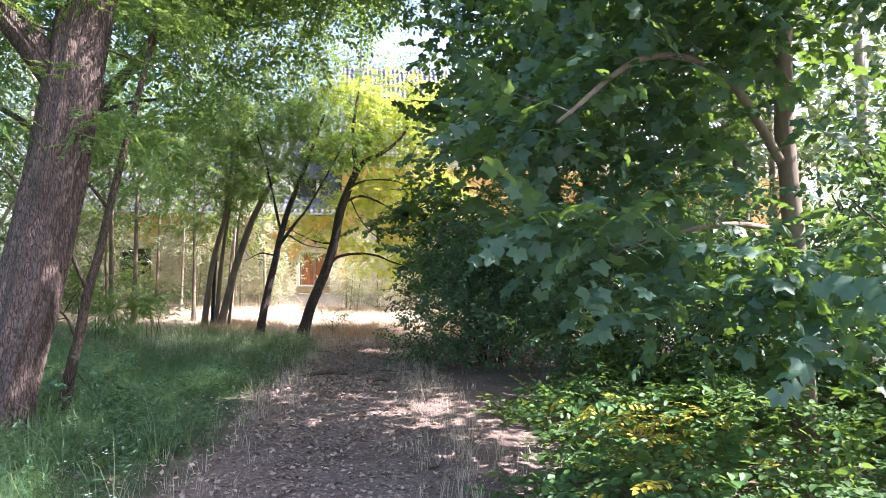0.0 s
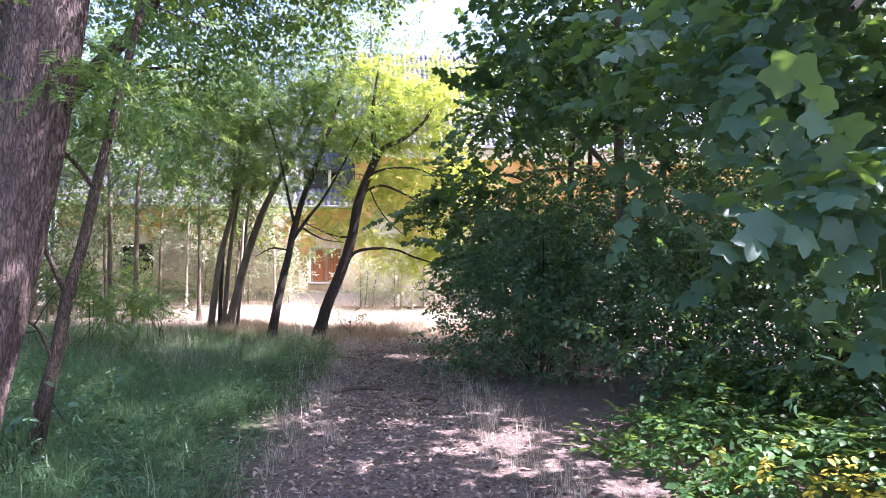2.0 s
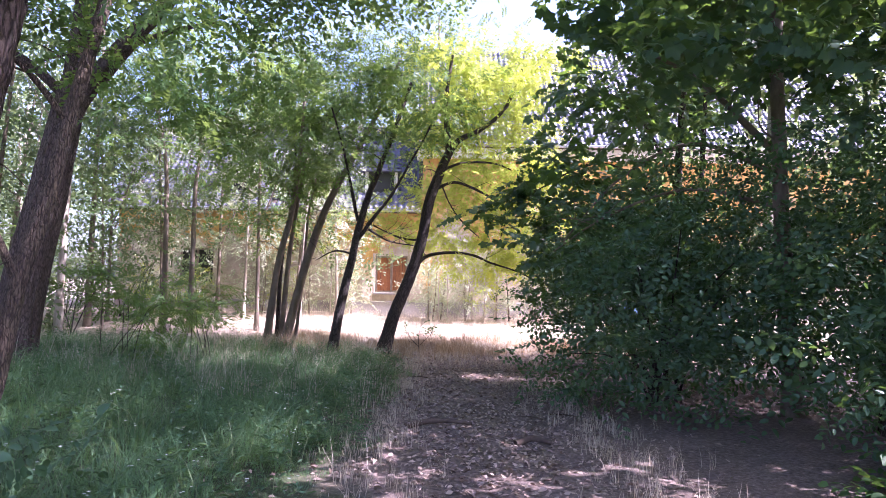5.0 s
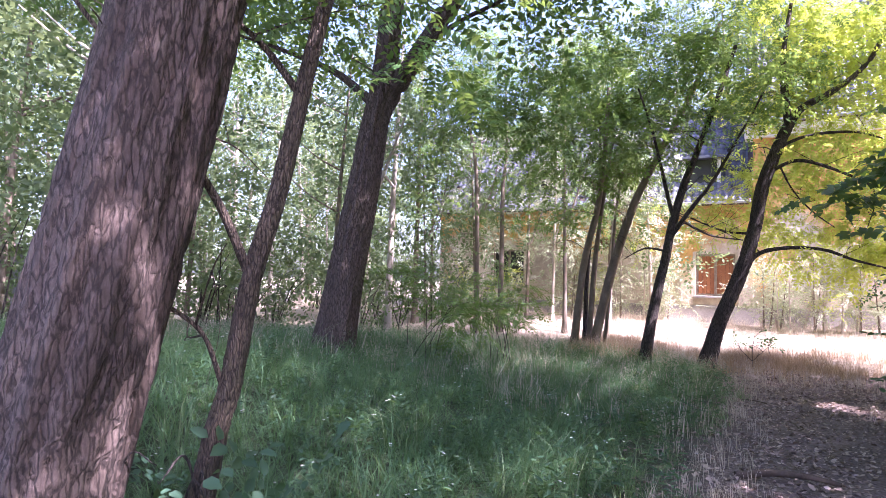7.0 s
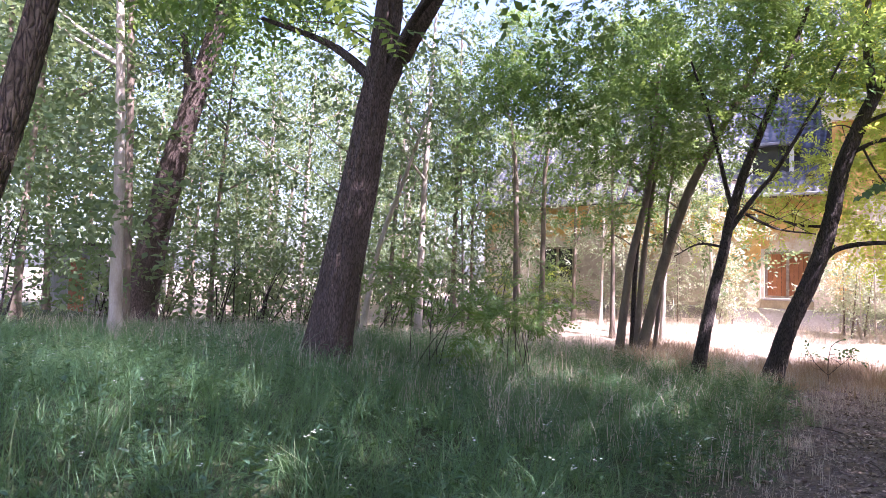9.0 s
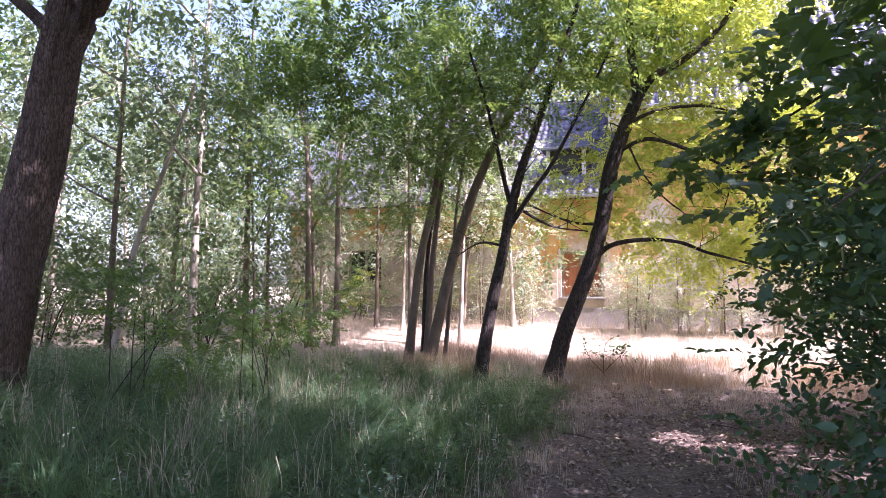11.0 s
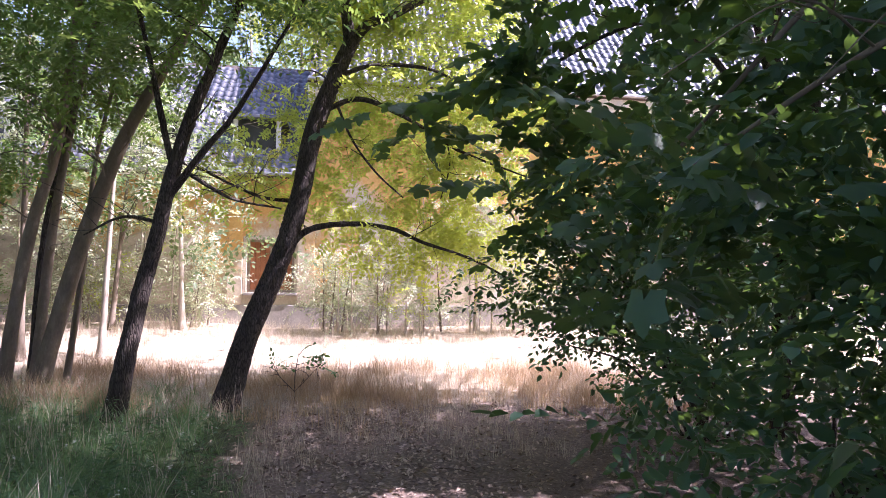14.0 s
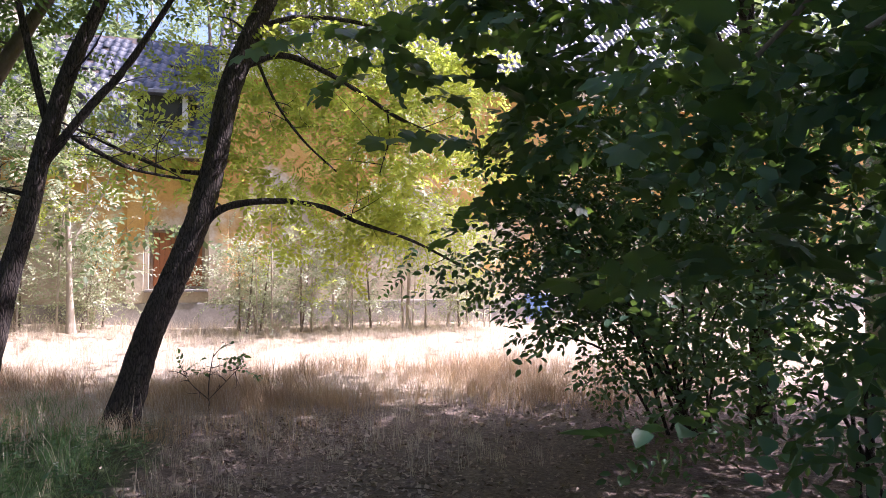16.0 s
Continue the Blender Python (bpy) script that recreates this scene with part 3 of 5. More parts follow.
tree("old_tree", "tall forked old tree with ridged grey-brown bark", "tree",
     [([(-4.98, 18.78, 0.2), (-4.86, 18.95, 1.6), (-4.7, 19.05, 2.73), (-4.58, 19.1, 3.6), (-4.41, 19.1, 4.4), (-4.3, 19.2, 6.0), (-4.1, 19.4, 8.5)], 0.29, 0.13),
      ([(-4.6, 19.08, 3.5), (-4.35, 19.15, 4.08), (-3.6, 19.15, 5.05), (-2.9, 19.3, 6.0), (-2.2, 19.6, 7.6)], 0.17, 0.07),
      ([(-4.25, 19.15, 4.15), (-3.6, 18.7, 4.55), (-2.8, 18.3, 4.7), (-2.0, 18.0, 4.75)], 0.05, 0.015),
      ([(-4.5, 19.1, 4.0), (-5.2, 18.9, 4.6), (-6.3, 18.6, 5.1)], 0.07, 0.02)],
     # clumps from y 23 on and the last two: unseen, added only as shade
     [(-2.2, 19.8, 8.0, 2.6, 2.4, 1.4), (-4.4, 19.4, 9.0, 2.8, 2.6, 1.6), (-6.6, 18.6, 6.0, 1.8, 1.6, 0.9), (-1.2, 20.8, 7.2, 2.0, 1.8, 0.9), (-3.6, 21.5, 10.5, 2.6, 2.4, 1.4), (-1.6, 18.0, 5.2, 1.2, 1.0, 0.5), (-1.2, 23.0, 9.8, 2.6, 2.0, 0.9), (1.4, 23.3, 10.4, 2.4, 1.7, 0.9), (0.7, 25.3, 9.8, 1.7, 1.3, 0.7), (-4.2, 23.4, 9.4, 2.2, 2.0, 0.9), (-2.8, 18.9, 8.2, 2.0, 1.5, 0.8), (-2.4, 20.8, 8.4, 2.2, 1.6, 0.8)],
     WOOD_SPRAYS, LOCUST, BARK, 140, 42, "old trees", shoots=20, reach=1.5, sides=80, flare=0.1, furrow=0.018, size=1.15)
tree("young_tree", "young forked locust beside a massive trunk", "tree",
     [([(-1.48, 13.22, 0.1), (-1.41, 13.29, 0.62), (-1.37, 13.34, 0.89), (-1.32, 13.4, 1.38), (-1.25, 13.48, 1.79), (-1.19, 13.55, 2.26), (-1.13, 13.61, 2.67), (-0.98, 13.78, 3.7), (-0.85, 13.95, 4.7)], 0.058, 0.032),
      ([(-1.33, 13.39, 1.4), (-1.42, 13.29, 1.7), (-1.51, 13.19, 1.91), (-1.66, 13.05, 2.2), (-1.9, 12.85, 2.6)], 0.024, 0.01),
      ([(-1.39, 13.32, 0.86), (-1.46, 13.25, 1.11), (-1.57, 13.13, 1.25)], 0.014, 0.008),
      ([(-1.2, 13.53, 2.3), (-1.29, 13.44, 2.46), (-1.38, 13.33, 2.58), (-1.75, 13.1, 2.9)], 0.022, 0.009)],
     [(-1.9, 12.9, 3.3, 0.9, 0.7, 0.2), (-0.85, 13.9, 4.6, 1.2, 1.1, 0.6), (-2.3, 12.9, 4.3, 1.1, 1.0, 0.4), (-0.8, 13.8, 3.3, 0.6, 0.5, 0.2), (-1.05, 13.7, 2.5, 0.35, 0.3, 0.12), (-1.5, 12.9, 3.0, 0.7, 0.4, 0.1), (-0.95, 13.5, 2.9, 0.5, 0.45, 0.12)],
     FERNY_SPRAYS, LOCUST, MOSSY_BARK, 110, 43, shoots=14, reach=0.6, sides=12, flare=0.02, furrow=0.004)
tree("old_tree", "old leaning tree with patches of sun on its bark", "tree",
     [([(-13.2, 21.0, 0.3), (-12.7, 21.0, 2.0), (-12.0, 21.0, 3.9), (-11.5, 21.2, 5.6), (-10.8, 21.5, 8.0)], 0.36, 0.16),
      ([(-11.9, 21.0, 4.1), (-12.3, 21.5, 5.6), (-13.4, 22.0, 7.4)], 0.2, 0.07)],
     [(-10.8, 21.6, 8.4, 2.6, 2.4, 1.5), (-13.4, 22.2, 8.2, 2.4, 2.2, 1.4), (-12.0, 20.0, 9.8, 2.8, 2.6, 1.4)],
     WOOD_SPRAYS, LOCUST, BARK, 90, 44, "old trees", shoots=14, reach=1.4, sides=40, flare=0.1, furrow=0.02, size=1.2)
tree("young_tree", "thin pale leaning tree among undergrowth", "tree",
     [([(-8.9, 24.0, 0.4), (-8.44, 24.0, 1.98), (-7.72, 24.0, 3.65), (-7.02, 24.0, 5.3)], 0.075, 0.03)],
     [(-6.9, 24.0, 5.4, 1.2, 1.1, 0.7), (-7.6, 24.2, 4.2, 0.9, 0.8, 0.4)], LOCUST_SPRAYS, WOODS, PALE_BARK, 40, 45, shoots=10)

# maples and shrubs along the other side of the path
tree("maple_tree", "dark maple with broad leaves overhanging the path", "tree",
     [([(5.6, 11.6, 0), (5.55, 11.6, 1.6), (5.5, 11.7, 3.2), (5.6, 11.8, 5.5), (5.5, 12.2, 8.4), (5.2, 14.0, 10.6)], 0.1, 0.05),
      ([(5.5, 11.7, 2.6), (4.6, 11.1, 3.2), (3.6, 10.4, 3.1), (2.8, 9.9, 2.5)], 0.05, 0.012),
      ([(5.5, 11.7, 3.4), (4.6, 12.3, 4.4), (3.4, 12.8, 4.9)], 0.05, 0.015),
      ([(5.5, 11.7, 2.0), (4.5, 11.0, 2.0), (3.4, 10.6, 1.8)], 0.035, 0.01)],
     # the clump at z 8.6 is an added shade-caster above the view
     [(3.25, 10.2, 1.8, 0.6, 0.7, 0.55), (3.4, 10.8, 2.7, 0.95, 1.2, 0.9), (4.4, 11.2, 3.6, 1.5, 1.6, 1.1), (3.6, 12.6, 4.6, 1.5, 1.6, 1.0), (5.6, 11.8, 5.6, 2.2, 2.2, 1.4), (5.2, 10.0, 4.4, 1.8, 1.5, 1.2), (5.6, 12.0, 8.6, 2.5, 2.2, 1.1), (4.4, 10.2, 1.6, 1.0, 1.1, 0.8), (3.7, 9.6, 3.9, 1.0, 1.0, 0.5)],
     MAPLE_SPRAYS, MAPLE, GREY_BARK, 150, 51, "maples", size=0.8, shoots=24, reach=0.9)
tree("maple_tree", "spreading maple behind a dense dark shrub", "tree",
     [([(5.2, 17.6, 0), (5.1, 17.6, 2.0), (5.0, 17.5, 4.0), (4.9, 17.4, 7.0), (4.6, 17.6, 11.0)], 0.11, 0.05),
      ([(5.1, 17.6, 3.0), (4.2, 17.8, 4.0), (3.3, 18.0, 4.6)], 0.05, 0.015),
      ([(5.1, 17.6, 2.8), (4.4, 18.6, 3.4), (3.6, 19.4, 3.0), (2.9, 20.0, 2.1)], 0.04, 0.01),
      ([(5.1, 17.6, 2.4), (4.2, 18.2, 2.7), (3.3, 18.8, 2.4), (2.6, 19.3, 1.9)], 0.03, 0.008)],
     # the last two clumps, out of sight overhead, are added to block sun
     [(2.9, 20.0, 1.7, 0.42, 0.55, 0.4), (2.6, 18.9, 1.7, 0.3, 0.4, 0.35), (3.35, 19.5, 2.6, 0.7, 0.8, 0.5), (3.9, 20.0, 1.5, 0.7, 0.7, 0.6), (3.6, 20.6, 3.4, 0.9, 0.9, 0.5), (3.7, 17.6, 4.5, 1.3, 1.6, 0.9), (4.9, 16.2, 4.8, 1.7, 1.6, 1.1), (4.8, 17.6, 6.6, 2.2, 2.2, 1.3), (4.1, 15.6, 7.4, 2.2, 2.2, 1.2), (5.4, 19.4, 5.6, 1.8, 1.8, 1.2), (5.8, 16.6, 4.0, 1.3, 1.0, 0.9), (6.4, 14.8, 4.3, 1.4, 1.2, 1.0), (5.2, 18.6, 10.4, 2.8, 2.6, 1.3), (5.0, 16.8, 8.8, 2.0, 1.7, 0.9)],
     MAPLE_SPRAYS, MAPLE, GREY_BARK, 88, 52, "maples", size=1.05, shoots=16, reach=0.9)
tree("maple_tree", "twin-stemmed maple with hanging branches over the clearing edge", "tree",
     [([(6.2, 23.6, -0.2), (6.2, 23.6, 2.0), (6.15, 23.6, 4.0), (6.3, 23.6, 7.5), (5.4, 22.6, 11.0)], 0.11, 0.05),
      ([(6.25, 23.6, 0.8), (6.5, 23.5, 2.4), (6.6, 23.4, 4.4), (6.7, 23.3, 7.0)], 0.09, 0.04),
      ([(6.2, 23.6, 2.6), (5.0, 22.8, 3.6), (3.9, 22.2, 3.8), (2.7, 22.2, 3.2)], 0.05, 0.012),
      ([(6.2, 23.6, 3.4), (5.0, 22.6, 4.8), (3.8, 21.8, 5.2)], 0.05, 0.015)],
     # the clump at z 10.2 and the last two are added to cast shade
     [(2.55, 22.2, 3.0, 0.55, 0.5, 0.45), (2.05, 22.2, 2.8, 0.5, 0.45, 0.38), (1.95, 22.2, 2.75, 0.3, 0.3, 0.3), (2.45, 22.3, 3.35, 0.5, 0.45, 0.4), (2.75, 22.3, 2.15, 0.35, 0.35, 0.35), (3.4, 22.3, 3.0, 0.7, 0.6, 0.6), (2.9, 22.2, 2.6, 0.4, 0.4, 0.4), (2.9, 21.8, 3.95, 0.6, 0.6, 0.4), (3.3, 21.9, 2.3, 0.6, 0.7, 0.6), (3.9, 21.4, 4.9, 1.2, 1.4, 0.8), (5.2, 22.8, 5.0, 1.6, 1.6, 1.0), (4.8, 22.0, 6.6, 1.9, 1.9, 1.1), (6.6, 23.6, 7.0, 2.0, 2.0, 1.3), (5.6, 22.4, 10.2, 2.8, 2.2, 1.3), (4.9, 22.4, 3.2, 0.8, 0.9, 0.5), (6.9, 25.4, 5.6, 1.6, 1.3, 1.0), (7.6, 25.4, 8.0, 2.0, 1.0, 1.2)],
     MAPLE_SPRAYS, MAPLE, DARK_BARK, 62, 53, "maples", size=1.08, shoots=18, reach=0.8)


def shrub(label, x, y, clumps, seed, leaf=SHRUB, sprays=SHRUB_SPRAYS, density=260, stems=9, group="shrubs", thick=0.02):
    """A many-stemmed shrub: arching stems from one foot, leaves in lumps."""
    local = np.random.default_rng(seed)
    ob = thing("shrub", (x, y, on_ground(x, y)), label, "shrub", group)
    for i in range(stems):
        c = clumps[i % len(clumps)]
        end = np.array(c[:3]) + local.normal(0, 0.35, 3) * np.array(c[3:])
        foot = np.array([x, y, on_ground(x, y) - 0.05]) + np.append(local.normal(0, 0.15, 2), 0)
        mid = foot * 0.5 + end * 0.5 + np.array([0, 0, 0.3])
        mesh_part("stem", *tube([foot, mid, end], thick, thick * 0.3, 6, 6, seed=seed + i), DARK_BARK, ob, smooth=True)
    mesh_part("crown", *crown(clumps, sprays, density, seed), leaf, ob)
    return ob


shrub("dense dark green shrub bulging over the path", 4.0, 18.6,
      [(3.6, 18.4, 1.35, 1.25, 1.7, 1.3), (4.4, 19.6, 1.7, 1.6, 1.6, 1.5), (4.2, 17.4, 1.5, 1.4, 1.2, 1.4), (3.1, 18.3, 0.5, 0.75, 1.2, 0.55), (3.3, 17.0, 0.8, 0.9, 0.8, 0.8), (4.6, 18.5, 2.7, 1.3, 1.4, 0.8)], 61, density=195, stems=16)
shrub("loose dark shrub with drooping twigs beside dry grass", 5.2, 23.6,
      [(5.2, 23.5, 1.6, 1.5, 1.3, 1.1), (4.0, 22.9, 1.9, 1.0, 1.0, 1.0), (3.75, 22.7, 1.25, 0.5, 0.6, 0.55), (3.3, 22.7, 1.7, 0.55, 0.55, 0.7), (3.1, 22.7, 1.1, 0.3, 0.35, 0.35), (4.6, 23.4, 0.6, 0.8, 0.8, 0.45), (5.6, 23.0, 2.6, 1.5, 1.5, 1.0), (6.2, 24.6, 1.2, 1.4, 1.2, 1.0)], 62, density=270, stems=14)
shrub("dark shrub filling the wood's edge", 6.6, 15.2,
      [(6.3, 14.8, 1.4, 1.7, 2.0, 1.4), (7.0, 16.6, 1.8, 1.8, 1.8, 1.7), (6.0, 13.2, 1.0, 1.4, 1.4, 1.0)], 63, density=200)
shrub("low dark undergrowth beside the leaf-strewn path", 4.9, 21.4,
      [(4.9, 21.4, 0.35, 1.1, 1.0, 0.5), (5.6, 20.2, 0.5, 1.0, 1.0, 0.6), (5.9, 22.3, 0.4, 1.0, 0.9, 0.5)], 69, density=150, stems=6)
for bx, by, bs in ((8.6, 18.2, 71), (6.9, 18.4, 76), (7.6, 12.0, 73), (9.0, 13.4, 72), (8.8, 9.6, 74), (10.5, 16.0, 75), (11.0, 11.0, 77)):
    shrub("tall dark undergrowth behind the maples", bx, by, [(bx, by, 1.3, 1.8, 1.9, 1.3), (bx + 0.4, by + 0.6, 2.9, 1.6, 1.7, 1.1)], bs, SHRUB, WOOD_SPRAYS, 60, 8, "backing undergrowth")
shrub("dark shrub in deep shade", 7.0, 20.5,
      [(6.4, 20.6, 1.3, 1.6, 1.6, 1.3), (7.4, 21.6, 1.7, 1.6, 1.6, 1.5)], 64, density=130)
shrub("leafy shrub under the maples", 6.4, 9.6,
      [(6.2, 9.6, 1.2, 1.5, 1.6, 1.2), (5.4, 8.0, 0.8, 1.0, 1.2, 0.8), (7.6, 11.4, 1.6, 1.6, 1.8, 1.5)], 65, density=130)
shrub("tall dark shrub closing the gap between maples", 5.6, 16.2,
      [(5.3, 15.9, 1.6, 1.2, 1.2, 1.5), (5.6, 17.0, 2.6, 1.3, 1.3, 1.2), (4.6, 14.9, 0.8, 0.9, 0.9, 0.7)], 68, density=210)
shrub("small bright shrub in the grass before the wall", -4.6, 23.4,
      [(-4.6, 23.4, 0.95, 1.0, 0.8, 0.55), (-5.4, 23.8, 0.8, 0.8, 0.7, 0.45)], 66, LOCUST, FERNY_SPRAYS, 60, 8, "small shrubs", 0.007)
shrub("bright compound-leaved sapling bush in the grass", -2.9, 20.6,
      [(-3.0, 20.6, 0.85, 0.7, 0.6, 0.4)], 67, LOCUST, FERNY_SPRAYS, 50, 6, "small shrubs", 0.007)

shrub("light green bush under the house windows", -7.9, 32.6,
      [(-7.9, 32.5, 1.5, 0.8, 0.5, 0.7), (-7.1, 32.7, 1.1, 0.6, 0.4, 0.5)], 91, LOCUST, PALE_SPRAYS, 200, 8, "small shrubs", 0.007)
shrub("bright feathery young growth beside an old trunk", -3.95, 19.4,
      [(-3.9, 19.4, 1.15, 0.8, 0.6, 0.35), (-3.3, 19.7, 0.95, 0.6, 0.5, 0.3)], 78, LOCUST, FERNY_SPRAYS, 75, 6, "small shrubs", 0.007)
shrub("low leafy weed at the foot of a young tree", -1.4, 13.15,
      [(-1.45, 13.05, 0.5, 0.35, 0.3, 0.16), (-1.15, 13.25, 0.42, 0.35, 0.35, 0.15)], 79, SHRUB, COVER_SPRAYS, 130, 5, "small shrubs", 0.007)

# low ground cover under the maples
local = np.random.default_rng(70)
spots = np.stack([local.uniform(2.55, 8.0, 5200), local.uniform(6.2, 15.8, 5200)], 1)
edge = 2.75 + 0.12 * (spots[:, 1] - 9) + 0.3 * np.sin(spots[:, 1] * 1.7) + np.where(spots[:, 1] > 13.2, (spots[:, 1] - 13.2) * 0.7, 0)
spots = spots[spots[:, 0] > edge]
edge = 2.75 + 0.12 * (spots[:, 1] - 9)
rise = np.clip((spots[:, 0] - edge) / 1.6, 0.12, 1) * (0.5 + 0.25 * np.sin(spots[:, 0] * 2.2) * np.cos(spots[:, 1] * 1.9))
spot3 = np.column_stack([spots, height(spots[:, 0], spots[:, 1]) + rise * local.random(len(spots)) ** 0.6])
pick = local.integers(0, 6, len(spots))
pieces = []
for k in range(6):
    w = pick == k
    n = w.sum()
    pieces.append(placed(COVER_SPRAYS[k], spot3[w], np.column_stack([local.normal(0, 1, (n, 2)) - (0.5, 0), local.uniform(-0.1, 0.5, n)]), np.column_stack([local.normal(0, 0.3, (n, 2)), np.ones(n)]), local.uniform(0.8, 1.35, n)))
tagged(mesh_part("ground_cover", *joined(pieces), COVER), "low bright green creeping undergrowth", "undergrowth", kind="stuff")
yel = np.column_stack([local.normal(3.9, 0.35, 46), local.normal(11.2, 0.45, 46), local.uniform(0.25, 0.5, 46)])
yel = np.vstack([yel, np.column_stack([local.normal(3.2, 0.25, 20), local.normal(9.6, 0.3, 20), local.uniform(0.2, 0.45, 20)])])
tagged(mesh_part("yellowed_leaves", *placed(COVER_SPRAYS[0], yel, local.normal(0, 1, (66, 3)) * (1, 1, 0.2), np.column_stack([local.normal(0, 0.3, (66, 2)), np.ones(66)]), np.full(66, 0.8)), YELLOWED),
       "yellowed leaves among the green undergrowth", "undergrowth", kind="stuff")

# ---- grass ----
def tuft(count, tall, width, lean, seeded=0):
    """A tuft of bent, tapering blades."""
    pieces = []
    for i in range(count):
        a, l = rng.uniform(0, 2 * np.pi), lean * rng.uniform(0.3, 1.3)
        h, w = tall * rng.uniform(0.55, 1.15), width * rng.uniform(0.7, 1.2)
        c, s = math.cos(a), math.sin(a)
        ox, oy = rng.normal(0, 0.05, 2)
        rows = []
        for f in (0, 0.5, 1):
            d, z, ww = l * h * f * f, h * f * (1 - 0.25 * l * f), w * (1 - f) ** 0.6 / 2
            rows.append((ox + c * d - s * ww, oy + s * d + c * ww, z))
            rows.append((ox + c * d + s * ww, oy + s * d - c * ww, z))
        v = np.array(rows[:5])
        pieces.append((v, np.array([[0, 1, 3], [0, 3, 2], [2, 3, 4]])))
    return joined(pieces)


def strew(name, template_set, spots, size, material, label, category, sink=0.01):
    n = len(spots)
    pick = rng.integers(0, len(template_set), n)
    base = np.column_stack([spots, height(spots[:, 0], spots[:, 1]) - sink])
    a = rng.uniform(0, 2 * np.pi, n)
    ahead = np.column_stack([np.cos(a), np.sin(a), np.zeros(n)])
    up = np.column_stack([rng.normal(0, 0.08, (n, 2)), np.ones(n)])
    pieces = [placed(t, base[pick == k], ahead[pick == k], up[pick == k], size[pick == k]) for k, t in enumerate(template_set) if (pick == k).any()]
    return tagged(mesh_part(name, *joined(pieces), material), label, category, kind="stuff")


def path_side(y):
    """The border between the path and the grass."""
    return np.interp(y, [5, 12.5, 17, 21, 24, 27], [0.25, 0.2, 0.2, 0.35, 0.2, -0.5]) + 0.18 * np.sin(y * 2.1) + 0.1 * np.sin(y * 5.3)


green_tufts = [tuft(17, 0.4, 0.0085, 1.35) for _ in range(7)]
tall_tufts = [tuft(9, 0.56, 0.008, 1.2) for _ in range(5)]
dry_tufts = [tuft(9, 0.4, 0.006, 0.6) for _ in range(6)]

n = 9200
gxy = np.column_stack([0.6 - 11.5 * rng.random(n) ** 1.5, 7.5 + 19.5 * rng.random(n)])
gxy = gxy[(gxy[:, 0] < path_side(gxy[:, 1])) & (np.hypot(gxy[:, 0] + 1.84, gxy[:, 1] - 12.7) > 0.42)]
gxy = gxy[rng.random(len(gxy)) < np.interp(gxy[:, 1], [21, 25.5], [1, 0.35])]
fade = np.clip((path_side(gxy[:, 1]) - gxy[:, 0]) / 0.8, 0.3, 1)
strew("green_grass", green_tufts, gxy, fade * rng.uniform(0.6, 1.15, len(gxy)), GRASS, "lush blue-green grass shaded by trees", "grass")
txy = gxy[rng.random(len(gxy)) < 0.08]
strew("tall_grass", tall_tufts, txy, rng.uniform(0.6, 1.1, len(txy)), PALE_GRASS, "taller grass stalks rising from the lawn", "grass")
dxy = np.column_stack([rng.uniform(-12, 1.0, 1000), rng.uniform(17.5, 27, 1000)])
dxy = dxy[dxy[:, 0] < path_side(dxy[:, 1]) - 0.3]
strew("dry_stalks", dry_tufts, dxy, rng.uniform(0.9, 1.5, len(dxy)), STRAW, "dry pale stalks among the green grass", "grass")
# broad-leaved weeds that stand among the blades
wxy = np.column_stack([0.3 - 7.5 * rng.random(1500) ** 1.3, rng.uniform(8.5, 24.5, 1500)])
wxy = wxy[(wxy[:, 0] < path_side(wxy[:, 1]) - 0.1) & (np.hypot(wxy[:, 0] + 1.84, wxy[:, 1] - 12.7) > 0.5)]


def weed(leaves, tall):
    """An upright stem with whorls of small leaves."""
    f = np.linspace(0.25, 1, leaves)
    a = np.arange(leaves) * 2.4 + rng.random()
    out = np.column_stack([np.cos(a), np.sin(a), rng.uniform(0.1, 0.6, leaves)])
    spot = np.column_stack([0.05 * f * rng.normal(0, 1, leaves), 0.05 * f * rng.normal(0, 1, leaves), f * tall])
    up = np.column_stack([rng.normal(0, 0.3, (leaves, 2)), np.ones(leaves)])
    return placed(oval(0.075, 0.022), spot, out, up, 1.25 - 0.6 * f)


strew("leafy_weeds", [weed(13, rng.uniform(0.3, 0.48)) for _ in range(6)], wxy, rng.uniform(0.7, 1.2, len(wxy)), SHRUB, "small-leaved green weeds among the grass", "weeds")
# clearing
cxy = np.column_stack([rng.uniform(-9, 15, 5200), 25.2 + 8.4 * rng.random(5200)])
keep = (cxy[:, 1] > 25.2 + 1.2 * np.sin(cxy[:, 0] * 0.8) + np.where(cxy[:, 0] < -1, 1.5, 0)) & (rng.random(5200) < 0.95)
cxy = cxy[keep]
strew("clearing_grass", dry_tufts, cxy, rng.uniform(0.55, 1.05, len(cxy)), STRAW, "bleached dry grass in the sunlit clearing", "grass")
# band of dry grass whose shaded look comes from its darker colour
bxy = np.column_stack([rng.uniform(-3.5, 8, 4600), rng.uniform(24.2, 28.8, 4600)])
lump = 0.5 + 0.3 * np.sin(bxy[:, 0] * 1.7 + 0.8 * np.sin(bxy[:, 1] * 1.9)) + 0.3 * np.sin(bxy[:, 1] * 2.6 + bxy[:, 0] * 0.9)
keep = rng.random(4600) < np.clip(lump, 0.08, 1) * np.clip((bxy[:, 1] - 24.4) / 1.8, 0.06, 1)
bxy, lump = bxy[keep], lump[keep]
